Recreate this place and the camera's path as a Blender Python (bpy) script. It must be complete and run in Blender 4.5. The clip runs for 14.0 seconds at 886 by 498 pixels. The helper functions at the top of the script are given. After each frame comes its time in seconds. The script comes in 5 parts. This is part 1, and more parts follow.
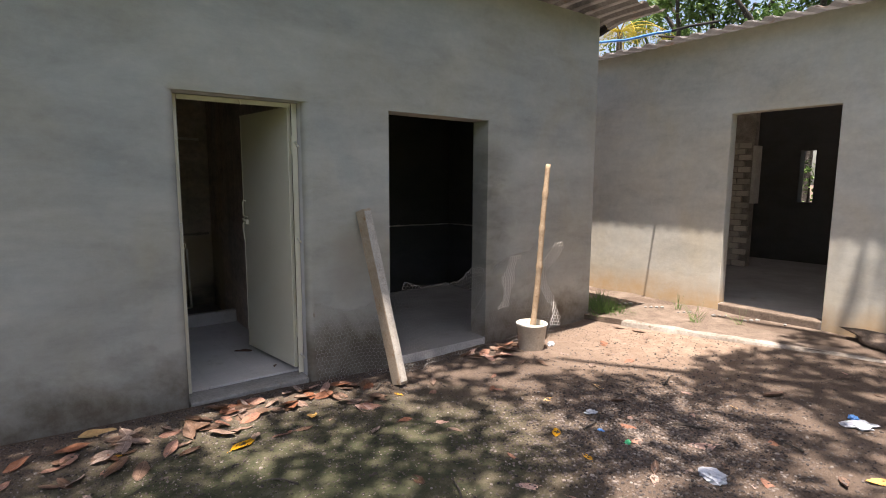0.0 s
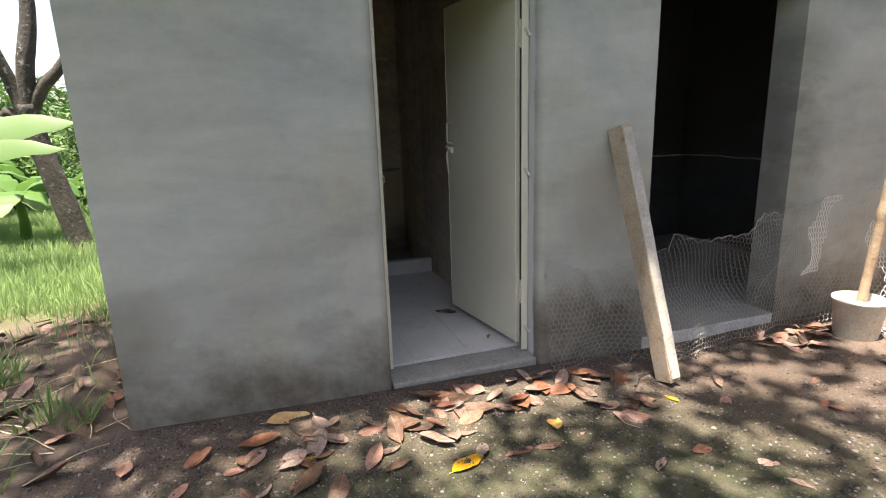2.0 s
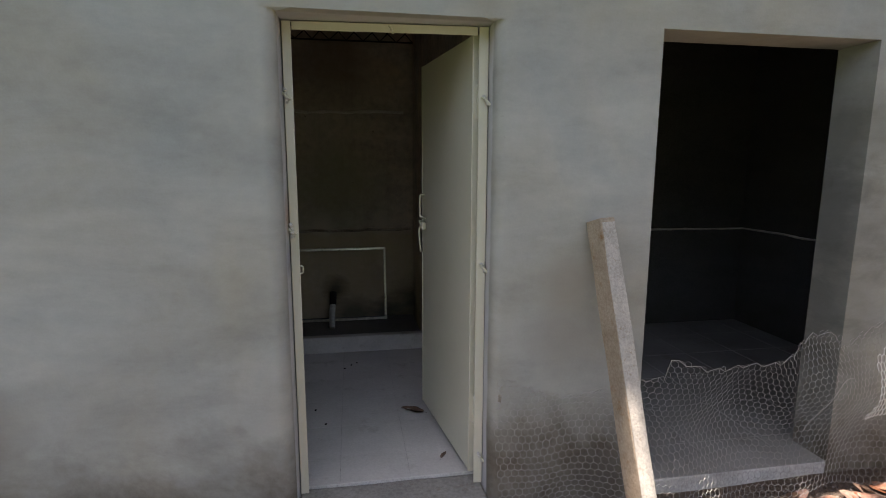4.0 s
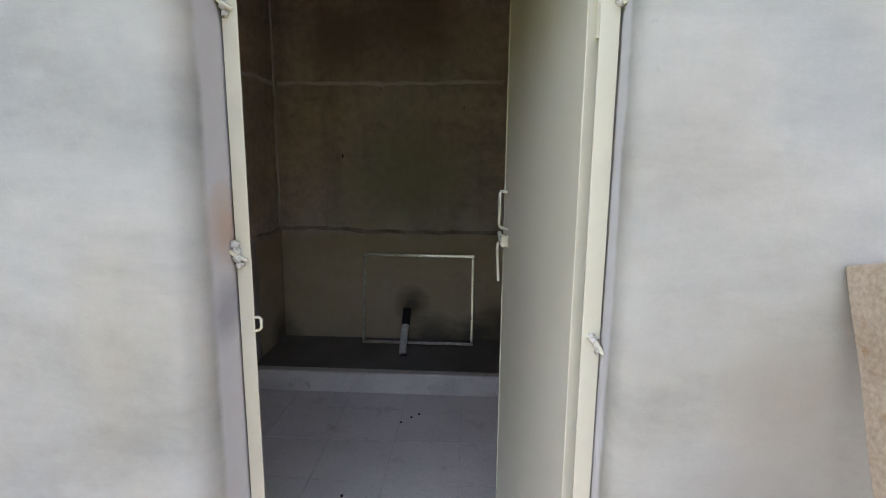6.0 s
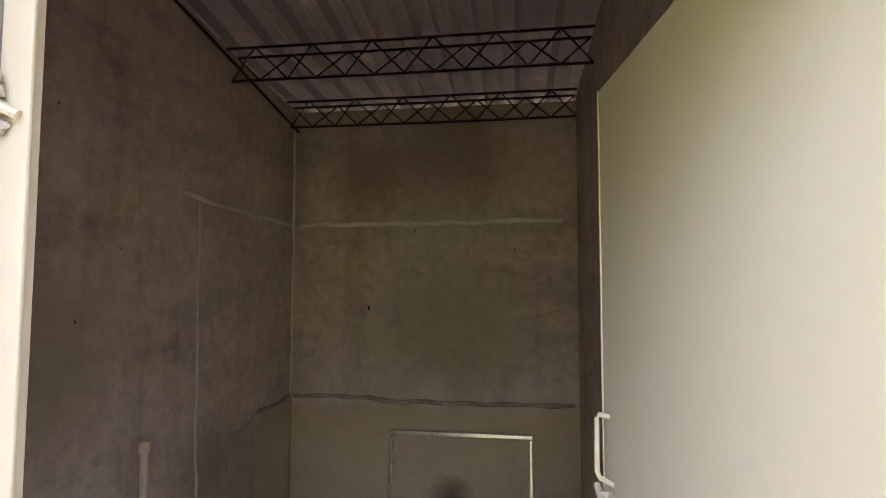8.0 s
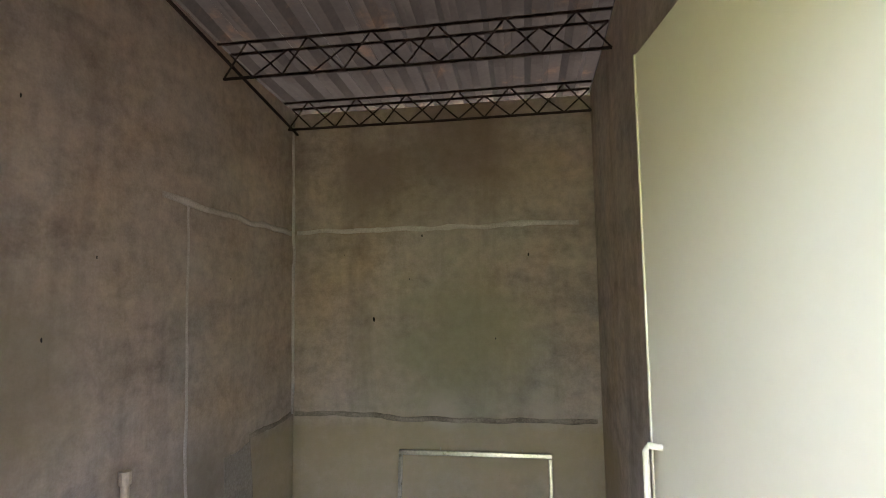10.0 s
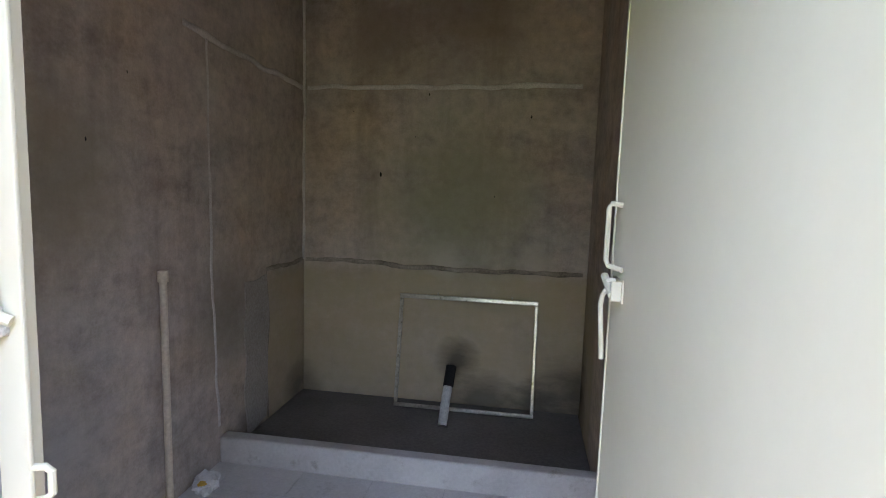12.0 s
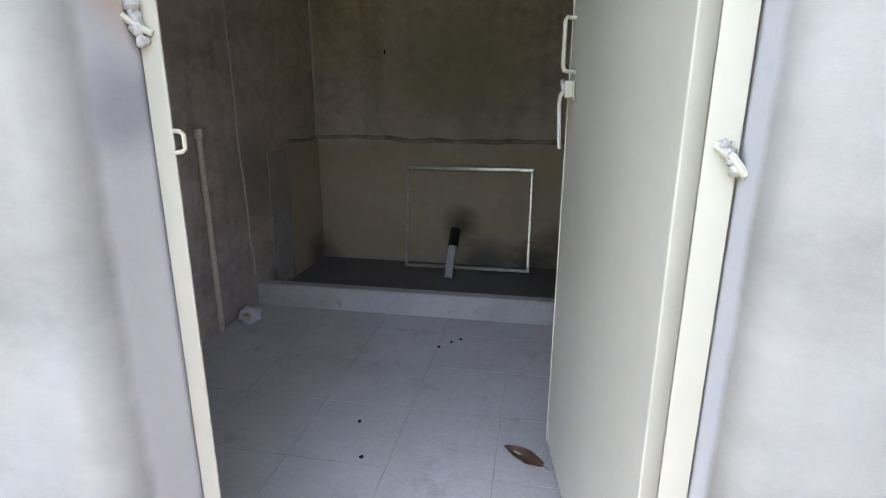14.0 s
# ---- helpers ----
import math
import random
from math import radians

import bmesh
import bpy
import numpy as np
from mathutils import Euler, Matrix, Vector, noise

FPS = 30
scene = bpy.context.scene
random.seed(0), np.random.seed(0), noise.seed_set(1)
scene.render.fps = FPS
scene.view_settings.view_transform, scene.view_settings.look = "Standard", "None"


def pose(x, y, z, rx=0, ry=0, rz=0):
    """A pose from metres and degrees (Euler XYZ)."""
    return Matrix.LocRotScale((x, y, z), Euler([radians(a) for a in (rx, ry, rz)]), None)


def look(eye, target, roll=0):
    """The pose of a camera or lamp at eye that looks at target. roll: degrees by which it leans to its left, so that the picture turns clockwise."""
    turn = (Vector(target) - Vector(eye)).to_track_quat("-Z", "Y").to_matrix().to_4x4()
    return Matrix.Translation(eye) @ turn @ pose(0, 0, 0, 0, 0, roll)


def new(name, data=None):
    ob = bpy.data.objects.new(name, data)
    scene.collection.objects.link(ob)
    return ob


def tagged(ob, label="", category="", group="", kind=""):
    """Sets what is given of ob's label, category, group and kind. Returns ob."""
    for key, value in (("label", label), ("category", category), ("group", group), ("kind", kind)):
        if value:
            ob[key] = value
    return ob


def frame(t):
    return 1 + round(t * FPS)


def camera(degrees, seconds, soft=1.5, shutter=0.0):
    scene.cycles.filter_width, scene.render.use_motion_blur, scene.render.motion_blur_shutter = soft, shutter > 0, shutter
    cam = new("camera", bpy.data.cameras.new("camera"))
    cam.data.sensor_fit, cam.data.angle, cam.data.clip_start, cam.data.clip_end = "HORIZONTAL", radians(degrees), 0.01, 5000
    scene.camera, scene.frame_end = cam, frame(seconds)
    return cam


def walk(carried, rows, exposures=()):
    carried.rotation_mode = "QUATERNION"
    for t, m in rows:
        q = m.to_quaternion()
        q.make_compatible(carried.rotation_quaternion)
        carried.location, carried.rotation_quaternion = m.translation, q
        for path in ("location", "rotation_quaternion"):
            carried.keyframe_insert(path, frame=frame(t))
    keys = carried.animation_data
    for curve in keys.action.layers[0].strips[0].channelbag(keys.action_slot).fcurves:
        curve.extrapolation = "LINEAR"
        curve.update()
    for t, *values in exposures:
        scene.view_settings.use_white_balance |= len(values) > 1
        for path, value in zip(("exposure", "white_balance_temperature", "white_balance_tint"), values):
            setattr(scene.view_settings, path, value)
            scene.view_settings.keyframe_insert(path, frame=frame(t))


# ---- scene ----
cam = camera(80.2, 14.0, soft=0.95)
PATH = [
    (0, (-0.658, -3.766, 1.519), (0.526, -2.174, 1.268), 0.3),
    (0.5, (-0.424, -3.395, 1.527), (0.541, -1.665, 1.254), -2.0),
    (1, (-0.433, -3.003, 1.448), (0.333, -1.191, 1.088), -2.8),
    (1.5, (-0.501, -2.623, 1.335), (0.154, -0.776, 0.935), 0.5),
    (2, (-0.519, -2.499, 1.342), (0.094, -0.652, 0.882), -1.9),
    (2.5, (-0.409, -2.477, 1.41), (0.178, -0.632, 0.91), -1.9),
    (3, (-0.141, -2.534, 1.547), (0.392, -0.636, 1.21), 0.1),
    (3.2, (-0.047, -2.498, 1.572), (0.472, -0.594, 1.243), -0.1),
    (5.3, (0.525, -1.34, 1.456), (0.571, 0.633, 1.131), 2.6),
    (5.5, (0.517, -1.243, 1.473), (0.559, 0.727, 1.132), 2.5),
    (6, (0.571, -1.018, 1.484), (0.463, 0.947, 1.13), 0.5),
    (6.5, (0.652, -0.76, 1.524), (0.389, 1.193, 1.182), -0.4),
    (7, (0.615, -0.573, 1.562), (0.29, 1.389, 1.343), -0.4),
    (7.5, (0.52, -0.399, 1.586), (0.222, 1.578, 1.594), -0.2),
    (8, (0.502, -0.255, 1.637), (0.229, 1.723, 1.758), 0.1),
    (8.2, (0.528, -0.197, 1.639), (0.246, 1.776, 1.803), -0.1),
    (10.3, (0.468, -0.056, 1.617), (0.165, 1.915, 1.772), -0.9),
    (10.5, (0.477, -0.074, 1.572), (0.164, 1.9, 1.647), -0.4),
    (11, (0.487, -0.131, 1.458), (0.165, 1.839, 1.321), 3.1),
    (11.5, (0.487, -0.194, 1.413), (0.168, 1.774, 1.252), 3.4),
    (12, (0.501, -0.232, 1.364), (0.191, 1.732, 1.151), 1.9),
    (12.5, (0.538, -0.254, 1.262), (0.235, 1.696, 0.937), 1.0),
    (13, (0.561, -0.315, 1.211), (0.27, 1.609, 0.751), 0.6),
    (13.5, (0.617, -0.421, 1.143), (0.287, 1.481, 0.619), 0.7),
    (14, (0.62, -0.584, 1.136), (0.28, 1.313, 0.603), 0.2),
]
EXPOSURES = [(0.0, 1.55, 6950, 18), (0.5, 1.58, 6950, 16), (1.0, 1.9, 6980, 15), (1.5, 2.1, 7000, 14), (2.5, 2.12, 7000, 13), (3.2, 1.7, 7000, 16), (5.3, 2.9, 6950, 18), (6.5, 3.5, 6850, 20), (7.5, 3.85, 7150, 24),
             (8.0, 4.35, 7700, 28), (10.3, 5.2, 6800, 18), (11.0, 4.85, 6450, 20), (12.5, 4.35, 6450, 20), (13.5, 4.0, 6420, 19), (14.0, 3.88, 6420, 19)]
walk(cam, [(t, look(eye, target, roll)) for t, eye, target, roll in PATH], EXPOSURES)

# ---- light ----
world = bpy.data.worlds.new("sky")
scene.world = world
world.use_nodes = True
_n = world.node_tree.nodes
_sky = _n.new("ShaderNodeTexSky")
_sky.sky_type = "NISHITA"
_sky.sun_disc = False
SUN = Vector((-0.15, -0.11, 1.0)).normalized()
_sky.sun_elevation = math.asin(SUN.z)
_sky.sun_rotation = math.atan2(SUN.x, SUN.y)
_sky.dust_density = 3.0
_sky.ozone_density = 0.4
_n["Background"].inputs["Strength"].default_value = 0.09
world.node_tree.links.new(_sky.outputs[0], _n["Background"].inputs["Color"])
sun = new("sun", bpy.data.lights.new("sun", "SUN"))
sun.data.energy = 5.0
sun.data.angle = radians(0.55)
sun.data.color = (1.0, 0.95, 0.87)
sun.matrix_world = look(SUN * 30, (0, 0, 0))


# ---- materials ----
def ramp(nt, fac, stops):
    r = nt.nodes.new("ShaderNodeValToRGB")
    els = r.color_ramp.elements
    while len(els) < len(stops):
        els.new(0.5)
    for e, (p, c) in zip(els, stops):
        e.position = p
        e.color = (*c, 1) if len(c) == 3 else c
    nt.links.new(fac, r.inputs[0])
    return r.outputs[0]


def tex_noise(nt, vec, scale, detail=5, rough=0.6, distort=0.0):
    t = nt.nodes.new("ShaderNodeTexNoise")
    t.inputs["Scale"].default_value = scale
    t.inputs["Detail"].default_value = detail
    t.inputs["Roughness"].default_value = rough
    t.inputs["Distortion"].default_value = distort
    nt.links.new(vec, t.inputs["Vector"])
    return t.outputs[0]


def mixed(nt, fac, a, b, how="MIX"):
    m = nt.nodes.new("ShaderNodeMix")
    m.data_type, m.blend_type = "RGBA", how
    for sock, v in ((m.inputs[0], fac), (m.inputs[6], a), (m.inputs[7], b)):
        if isinstance(v, (int, float)):
            sock.default_value = v
        elif isinstance(v, tuple):
            sock.default_value = (*v, 1)
        else:
            nt.links.new(v, sock)
    return m.outputs[2]


def mathn(nt, op, a, b=0.0, clamp=False):
    m = nt.nodes.new("ShaderNodeMath")
    m.operation, m.use_clamp = op, clamp
    for sock, v in ((m.inputs[0], a), (m.inputs[1], b)):
        if isinstance(v, (int, float)):
            sock.default_value = v
        else:
            nt.links.new(v, sock)
    return m.outputs[0]


def start_mat(name, rough=0.8, metal=0.0, spec=0.4):
    m = bpy.data.materials.new(name)
    m.use_nodes = True
    nt = m.node_tree
    b = nt.nodes["Principled BSDF"]
    b.inputs["Roughness"].default_value = rough
    b.inputs["Metallic"].default_value = metal
    b.inputs["Specular IOR Level"].default_value = spec
    geo = nt.nodes.new("ShaderNodeNewGeometry")
    return m, nt, b, geo.outputs["Position"]


def put_bump(nt, b, height, strength=0.3, dist=0.01):
    bp = nt.nodes.new("ShaderNodeBump")
    bp.inputs["Strength"].default_value = strength
    bp.inputs["Distance"].default_value = dist
    nt.links.new(height, bp.inputs["Height"])
    nt.links.new(bp.outputs[0], b.inputs["Normal"])


def surface(name, dark, light, scale=3.0, fine=60.0, rough=0.8, metal=0.0, bump=0.3, depth=0.004, spots=None, rand=0.0, spec=0.4, local=False, grainy=0.35):
    """A plain weathered surface: cloudy tone at one scale, grain at another, a few spots, and fine relief."""
    m, nt, b, pos = start_mat(name, rough, metal, spec)
    if local:
        pos = nt.nodes.new("ShaderNodeTexCoord").outputs["Object"]
    cloud = tex_noise(nt, pos, scale, 4, 0.6, 0.3)
    grain = tex_noise(nt, pos, fine, 4, 0.65)
    c = ramp(nt, cloud, [(0.3, dark), (0.7, light)])
    c = mixed(nt, grainy, c, ramp(nt, grain, [(0.3, tuple(v * 0.55 for v in dark)), (0.7, tuple(min(v * 1.25, 0.9) for v in light))]))
    if spots:
        s = tex_noise(nt, pos, scale * 2.7, 6, 0.7)
        c = mixed(nt, ramp(nt, s, [(0.58, (0, 0, 0)), (0.72, (1, 1, 1))]), c, spots)
    if rand:
        info = nt.nodes.new("ShaderNodeObjectInfo")
        hsv = nt.nodes.new("ShaderNodeHueSaturation")
        v = mathn(nt, "ADD", mathn(nt, "MULTIPLY", info.outputs["Random"], rand), 1 - rand / 2)
        nt.links.new(v, hsv.inputs["Value"])
        nt.links.new(c, hsv.inputs["Color"])
        c = hsv.outputs[0]
    nt.links.new(c, b.inputs["Base Color"])
    if bump:
        put_bump(nt, b, grain, bump, depth)
    return m


def plaster(name, dark, light, dirt, dirt_top, dirt_soft, streak=0.3, drip=0.0, tint=0.6, stains_and_tones=(), patchy=0.16, skim=None, gritty=0.10, wander=2.2, behind=None):
    """Hand-trowelled cement plaster: cloudy tone, blotches, warm and cool patches, specks, drips, and rain-splash dirt at its foot."""
    m, nt, b, pos = start_mat(name, 0.9, 0.0, 0.25)
    mp = nt.nodes.new("ShaderNodeMapping")
    mp.inputs["Scale"].default_value = (0.55, 0.55, 1.5)
    nt.links.new(pos, mp.inputs["Vector"])
    cloud = tex_noise(nt, mp.outputs[0], 1.1, 5, 0.55, 0.8)
    blotch = tex_noise(nt, mp.outputs[0], 3.3, 8, 0.66, 0.25)
    mottle = tex_noise(nt, pos, 15, 6, 0.7)
    grain = tex_noise(nt, pos, 110, 4, 0.7)
    c = ramp(nt, cloud, [(0.32, dark), (0.68, light)])
    c = mixed(nt, streak, c, ramp(nt, blotch, [(0.3, tuple(v * 0.62 for v in dark)), (0.5, tuple((p + q) / 2 for p, q in zip(dark, light))), (0.72, tuple(v * 1.18 for v in light))]))
    c = mixed(nt, patchy, c, ramp(nt, mottle, [(0.3, tuple(v * 0.5 for v in dark)), (0.7, tuple(v * 1.2 for v in light))]))
    c = mixed(nt, gritty, c, ramp(nt, grain, [(0.3, (0.08, 0.08, 0.08)), (0.7, (0.6, 0.6, 0.6))]))
    mp2 = nt.nodes.new("ShaderNodeMapping")
    mp2.inputs["Location"].default_value = (7.3, 2.1, 4.4)
    nt.links.new(pos, mp2.inputs["Vector"])
    hue = tex_noise(nt, mp2.outputs[0], 1.4, 5, 0.6, 0.4)
    c = mixed(nt, tint, c, ramp(nt, hue, [(0.3, (0.86, 0.93, 1.0)), (0.5, (1, 1, 1)), (0.7, (1.0, 0.93, 0.80))]), "MULTIPLY")
    if drip:
        mp3 = nt.nodes.new("ShaderNodeMapping")
        mp3.inputs["Scale"].default_value = (5, 5, 0.5)
        nt.links.new(pos, mp3.inputs["Vector"])
        d = ramp(nt, tex_noise(nt, mp3.outputs[0], 1.0, 6, 0.6, 0.2), [(0.5, (0, 0, 0)), (0.75, (1, 1, 1))])
        c = mixed(nt, mathn(nt, "MULTIPLY", d, drip), c, tuple(v * 0.5 for v in dark))
    sep = nt.nodes.new("ShaderNodeSeparateXYZ")
    nt.links.new(pos, sep.inputs[0])
    edge = tex_noise(nt, pos, 1.5, 7, 0.66, 0.3)
    lift = mathn(nt, "SUBTRACT", dirt_top, sep.outputs[2])
    lift = mathn(nt, "ADD", lift, mathn(nt, "MULTIPLY", mathn(nt, "SUBTRACT", edge, 0.5), dirt_top * wander))
    mask = mathn(nt, "DIVIDE", lift, dirt_soft, True)
    mask = mathn(nt, "MULTIPLY", mask, ramp(nt, tex_noise(nt, pos, 5, 6, 0.7), [(0.25, (0.5, 0.5, 0.5)), (0.6, (0.95, 0.95, 0.95))]))
    if behind is not None:              # the dirt keeps to the far end of the room
        mask = mathn(nt, "MULTIPLY", mask, mathn(nt, "MULTIPLY", mathn(nt, "SUBTRACT", sep.outputs[1], behind), 8.0, True))
    c = mixed(nt, mathn(nt, "MULTIPLY", mask, 0.93), c, dirt)
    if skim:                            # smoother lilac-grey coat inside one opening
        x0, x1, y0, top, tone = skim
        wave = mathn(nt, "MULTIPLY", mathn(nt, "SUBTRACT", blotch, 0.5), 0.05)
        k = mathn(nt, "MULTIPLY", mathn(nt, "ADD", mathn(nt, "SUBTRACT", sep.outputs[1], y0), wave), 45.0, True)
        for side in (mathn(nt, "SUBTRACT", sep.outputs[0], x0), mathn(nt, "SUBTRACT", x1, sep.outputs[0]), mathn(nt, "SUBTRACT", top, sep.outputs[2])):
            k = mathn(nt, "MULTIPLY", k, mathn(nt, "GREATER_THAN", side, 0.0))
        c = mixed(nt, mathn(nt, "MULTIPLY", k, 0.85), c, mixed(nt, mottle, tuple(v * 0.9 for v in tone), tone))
    for x, y, z, r, col in stains_and_tones:      # spots of their own colour and ragged shape, single or merged
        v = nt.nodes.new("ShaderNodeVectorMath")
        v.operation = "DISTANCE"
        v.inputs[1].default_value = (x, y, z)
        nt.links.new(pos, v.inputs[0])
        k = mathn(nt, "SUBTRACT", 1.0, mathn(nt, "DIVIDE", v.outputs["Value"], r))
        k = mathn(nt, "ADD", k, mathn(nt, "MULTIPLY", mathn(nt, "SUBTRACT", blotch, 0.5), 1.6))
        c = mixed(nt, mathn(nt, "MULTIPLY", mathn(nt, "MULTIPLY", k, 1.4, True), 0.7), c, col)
    speck = ramp(nt, tex_noise(nt, pos, 38, 2, 0.4), [(0.77, (0, 0, 0)), (0.80, (1, 1, 1))])
    c = mixed(nt, mathn(nt, "MULTIPLY", speck, 0.1), c, tuple(v * 0.35 for v in dark))
    nt.links.new(c, b.inputs["Base Color"])
    h = mathn(nt, "ADD", blotch, mathn(nt, "ADD", mathn(nt, "MULTIPLY", mottle, 0.35), mathn(nt, "MULTIPLY", grain, 0.15)))
    put_bump(nt, b, h, 0.22, 0.012)
    return m


def soil_mat():
    """Yard earth: dark brown soil, a mossy crust by the first door, gravelly grains, a paler stretch between the
    buildings.
    """
    m, nt, b, pos = start_mat("yard_soil", 0.95, 0, 0.2)
    cloud = tex_noise(nt, pos, 0.8, 6, 0.6, 0.4)
    grit = tex_noise(nt, pos, 70, 6, 0.8)
    sand = tex_noise(nt, pos, 240, 3, 0.7)
    mid = tex_noise(nt, pos, 9, 6, 0.65)
    c = ramp(nt, cloud, [(0.3, (0.085, 0.058, 0.042)), (0.55, (0.17, 0.12, 0.09)), (0.75, (0.30, 0.22, 0.17))])
    c = mixed(nt, 0.45, c, ramp(nt, grit, [(0.3, (0.04, 0.03, 0.025)), (0.55, (0.13, 0.1, 0.08)), (0.72, (0.36, 0.31, 0.27))]))
    c = mixed(nt, 0.3, c, ramp(nt, sand, [(0.35, (0.03, 0.022, 0.018)), (0.5, (0.14, 0.105, 0.08)), (0.68, (0.4, 0.34, 0.29))]))
    sep = nt.nodes.new("ShaderNodeSeparateXYZ")
    nt.links.new(pos, sep.inputs[0])
    dx = mathn(nt, "MULTIPLY", mathn(nt, "SUBTRACT", sep.outputs[0], 0.2), 0.52)
    dy = mathn(nt, "MULTIPLY", mathn(nt, "ADD", sep.outputs[1], 1.35), 0.8)
    r = mathn(nt, "ADD", mathn(nt, "MULTIPLY", dx, dx), mathn(nt, "MULTIPLY", dy, dy))
    r = mathn(nt, "ADD", r, mathn(nt, "MULTIPLY", mathn(nt, "SUBTRACT", mid, 0.5), 1.6))
    moss = mathn(nt, "SUBTRACT", 1.1, r, True)
    mossc = ramp(nt, mid, [(0.3, (0.03, 0.045, 0.022)), (0.55, (0.085, 0.095, 0.05)), (0.8, (0.2, 0.2, 0.13))])
    c = mixed(nt, mathn(nt, "MULTIPLY", moss, 0.85), c, mossc)
    px = mathn(nt, "MULTIPLY", mathn(nt, "SUBTRACT", sep.outputs[0], 4.0), 0.7)
    py = mathn(nt, "MULTIPLY", mathn(nt, "ADD", sep.outputs[1], 0.9), 0.8)
    p = mathn(nt, "ADD", mathn(nt, "MULTIPLY", px, px), mathn(nt, "MULTIPLY", py, py))
    p = mathn(nt, "ADD", p, mathn(nt, "MULTIPLY", mathn(nt, "SUBTRACT", cloud, 0.5), 1.6))
    pale = mathn(nt, "SUBTRACT", 1.0, p, True)
    c = mixed(nt, mathn(nt, "MULTIPLY", pale, 0.7), c, ramp(nt, mid, [(0.3, (0.27, 0.185, 0.135)), (0.7, (0.50, 0.38, 0.29))]))
    gx = mathn(nt, "SUBTRACT", -1.5, sep.outputs[0], True)
    gy = mathn(nt, "MULTIPLY", mathn(nt, "ADD", mathn(nt, "SUBTRACT", sep.outputs[1], 1.9), mathn(nt, "SUBTRACT", cloud, 0.5)), 1.5, True)
    c = mixed(nt, mathn(nt, "MULTIPLY", mathn(nt, "MULTIPLY", gx, 3.0, True), mathn(nt, "MULTIPLY", gy, 0.9)), c, ramp(nt, mid, [(0.3, (0.11, 0.16, 0.045)), (0.7, (0.22, 0.29, 0.09))]))
    # ground beyond the yard, coloured dark to cut the light it bounces
    away = mathn(nt, "MAXIMUM", mathn(nt, "SUBTRACT", -2.7, sep.outputs[0]), mathn(nt, "SUBTRACT", -5.0, sep.outputs[1]))
    away = mathn(nt, "ADD", away, mathn(nt, "MULTIPLY", mathn(nt, "SUBTRACT", cloud, 0.5), 2.0))
    c = mixed(nt, mathn(nt, "MULTIPLY", away, 2.0, True), c, ramp(nt, mid, [(0.3, (0.03, 0.05, 0.016)), (0.7, (0.075, 0.105, 0.035))]))
    nt.links.new(c, b.inputs["Base Color"])
    put_bump(nt, b, mathn(nt, "ADD", mathn(nt, "ADD", grit, mid), mathn(nt, "MULTIPLY", sand, 0.3)), 0.85, 0.03)
    return m


# the four spots at x 2.662 merge and darken the doorway's right reveal
M_WALL = plaster("grey_cement_plaster", (0.315, 0.312, 0.280), (0.50, 0.495, 0.445), (0.10, 0.077, 0.053), 0.46, 0.34, 0.3, stains_and_tones=((-1.18, 0.0, 0.5, 0.26, (0.22, 0.2, 0.17)), (1.4, 0.0, 0.1, 0.2, (0.11, 0.095, 0.08)), (1.18, 0.0, 0.78, 0.22, (0.31, 0.29, 0.255)), (0.012, 0.145, 1.31, 0.11, (0.52, 0.36, 0.24)), (0.012, 0.13, 1.12, 0.11, (0.30, 0.30, 0.33)), (0.012, 0.15, 1.84, 0.08, (0.42, 0.40, 0.42)), (1.2, 0.0, 1.0, 0.16, (0.33, 0.3, 0.25)), (2.662, 0.15, 0.45, 0.36, (0.13, 0.125, 0.105)), (2.662, 0.15, 0.85, 0.36, (0.13, 0.125, 0.105)), (2.662, 0.15, 1.25, 0.36, (0.12, 0.115, 0.1)), (2.662, 0.15, 1.65, 0.36, (0.14, 0.135, 0.115))), skim=(-0.2, 1.0, 0.05, 2.13, (0.62, 0.62, 0.625)), patchy=0.09, gritty=0.03)
M_RWALL = plaster("buff_cement_plaster", (0.44, 0.425, 0.37), (0.62, 0.60, 0.53), (0.52, 0.36, 0.20), 0.42, 0.3, 0.3, gritty=0.04, wander=1.2)
# the wide grey spot at y 0.9 paints cool daylight from the door
M_ROOM = plaster("dark_cement_render", (0.35, 0.28, 0.23), (0.73, 0.615, 0.515), (0.47, 0.39, 0.25), 0.93, 0.10, 0.62, 0.5, 1.0, ((0.87, 2.98, 0.15, 0.34, (0.03, 0.03, 0.026)), (0.10, 2.99, 0.30, 0.17, (0.02, 0.02, 0.018)), (0.25, 2.99, 0.03, 0.26, (0.07, 0.07, 0.055)), (0.62, 2.99, 0.03, 0.22, (0.06, 0.06, 0.05)), (-0.93, 2.9, 0.06, 0.2, (0.10, 0.095, 0.08)), (-0.93, 2.33, 0.08, 0.16, (0.09, 0.085, 0.07)), (0.1, 2.99, 1.25, 0.7, (0.31, 0.31, 0.20)), (-0.93, 1.2, 1.35, 0.4, (0.29, 0.245, 0.17)), (-0.93, 2.1, 0.75, 0.35, (0.27, 0.235, 0.18)), (-0.4, 2.99, 2.3, 0.35, (0.28, 0.215, 0.18)), (0.1, 2.99, 2.45, 0.5, (0.25, 0.19, 0.15)), (-0.93, 0.9, 0.55, 0.6, (0.44, 0.42, 0.41)), (0.0, 2.99, 0.93, 0.16, (0.5, 0.46, 0.38)), (0.55, 2.99, 0.95, 0.14, (0.5, 0.46, 0.38))), patchy=0.36, gritty=0.14, wander=0.12, behind=2.42)
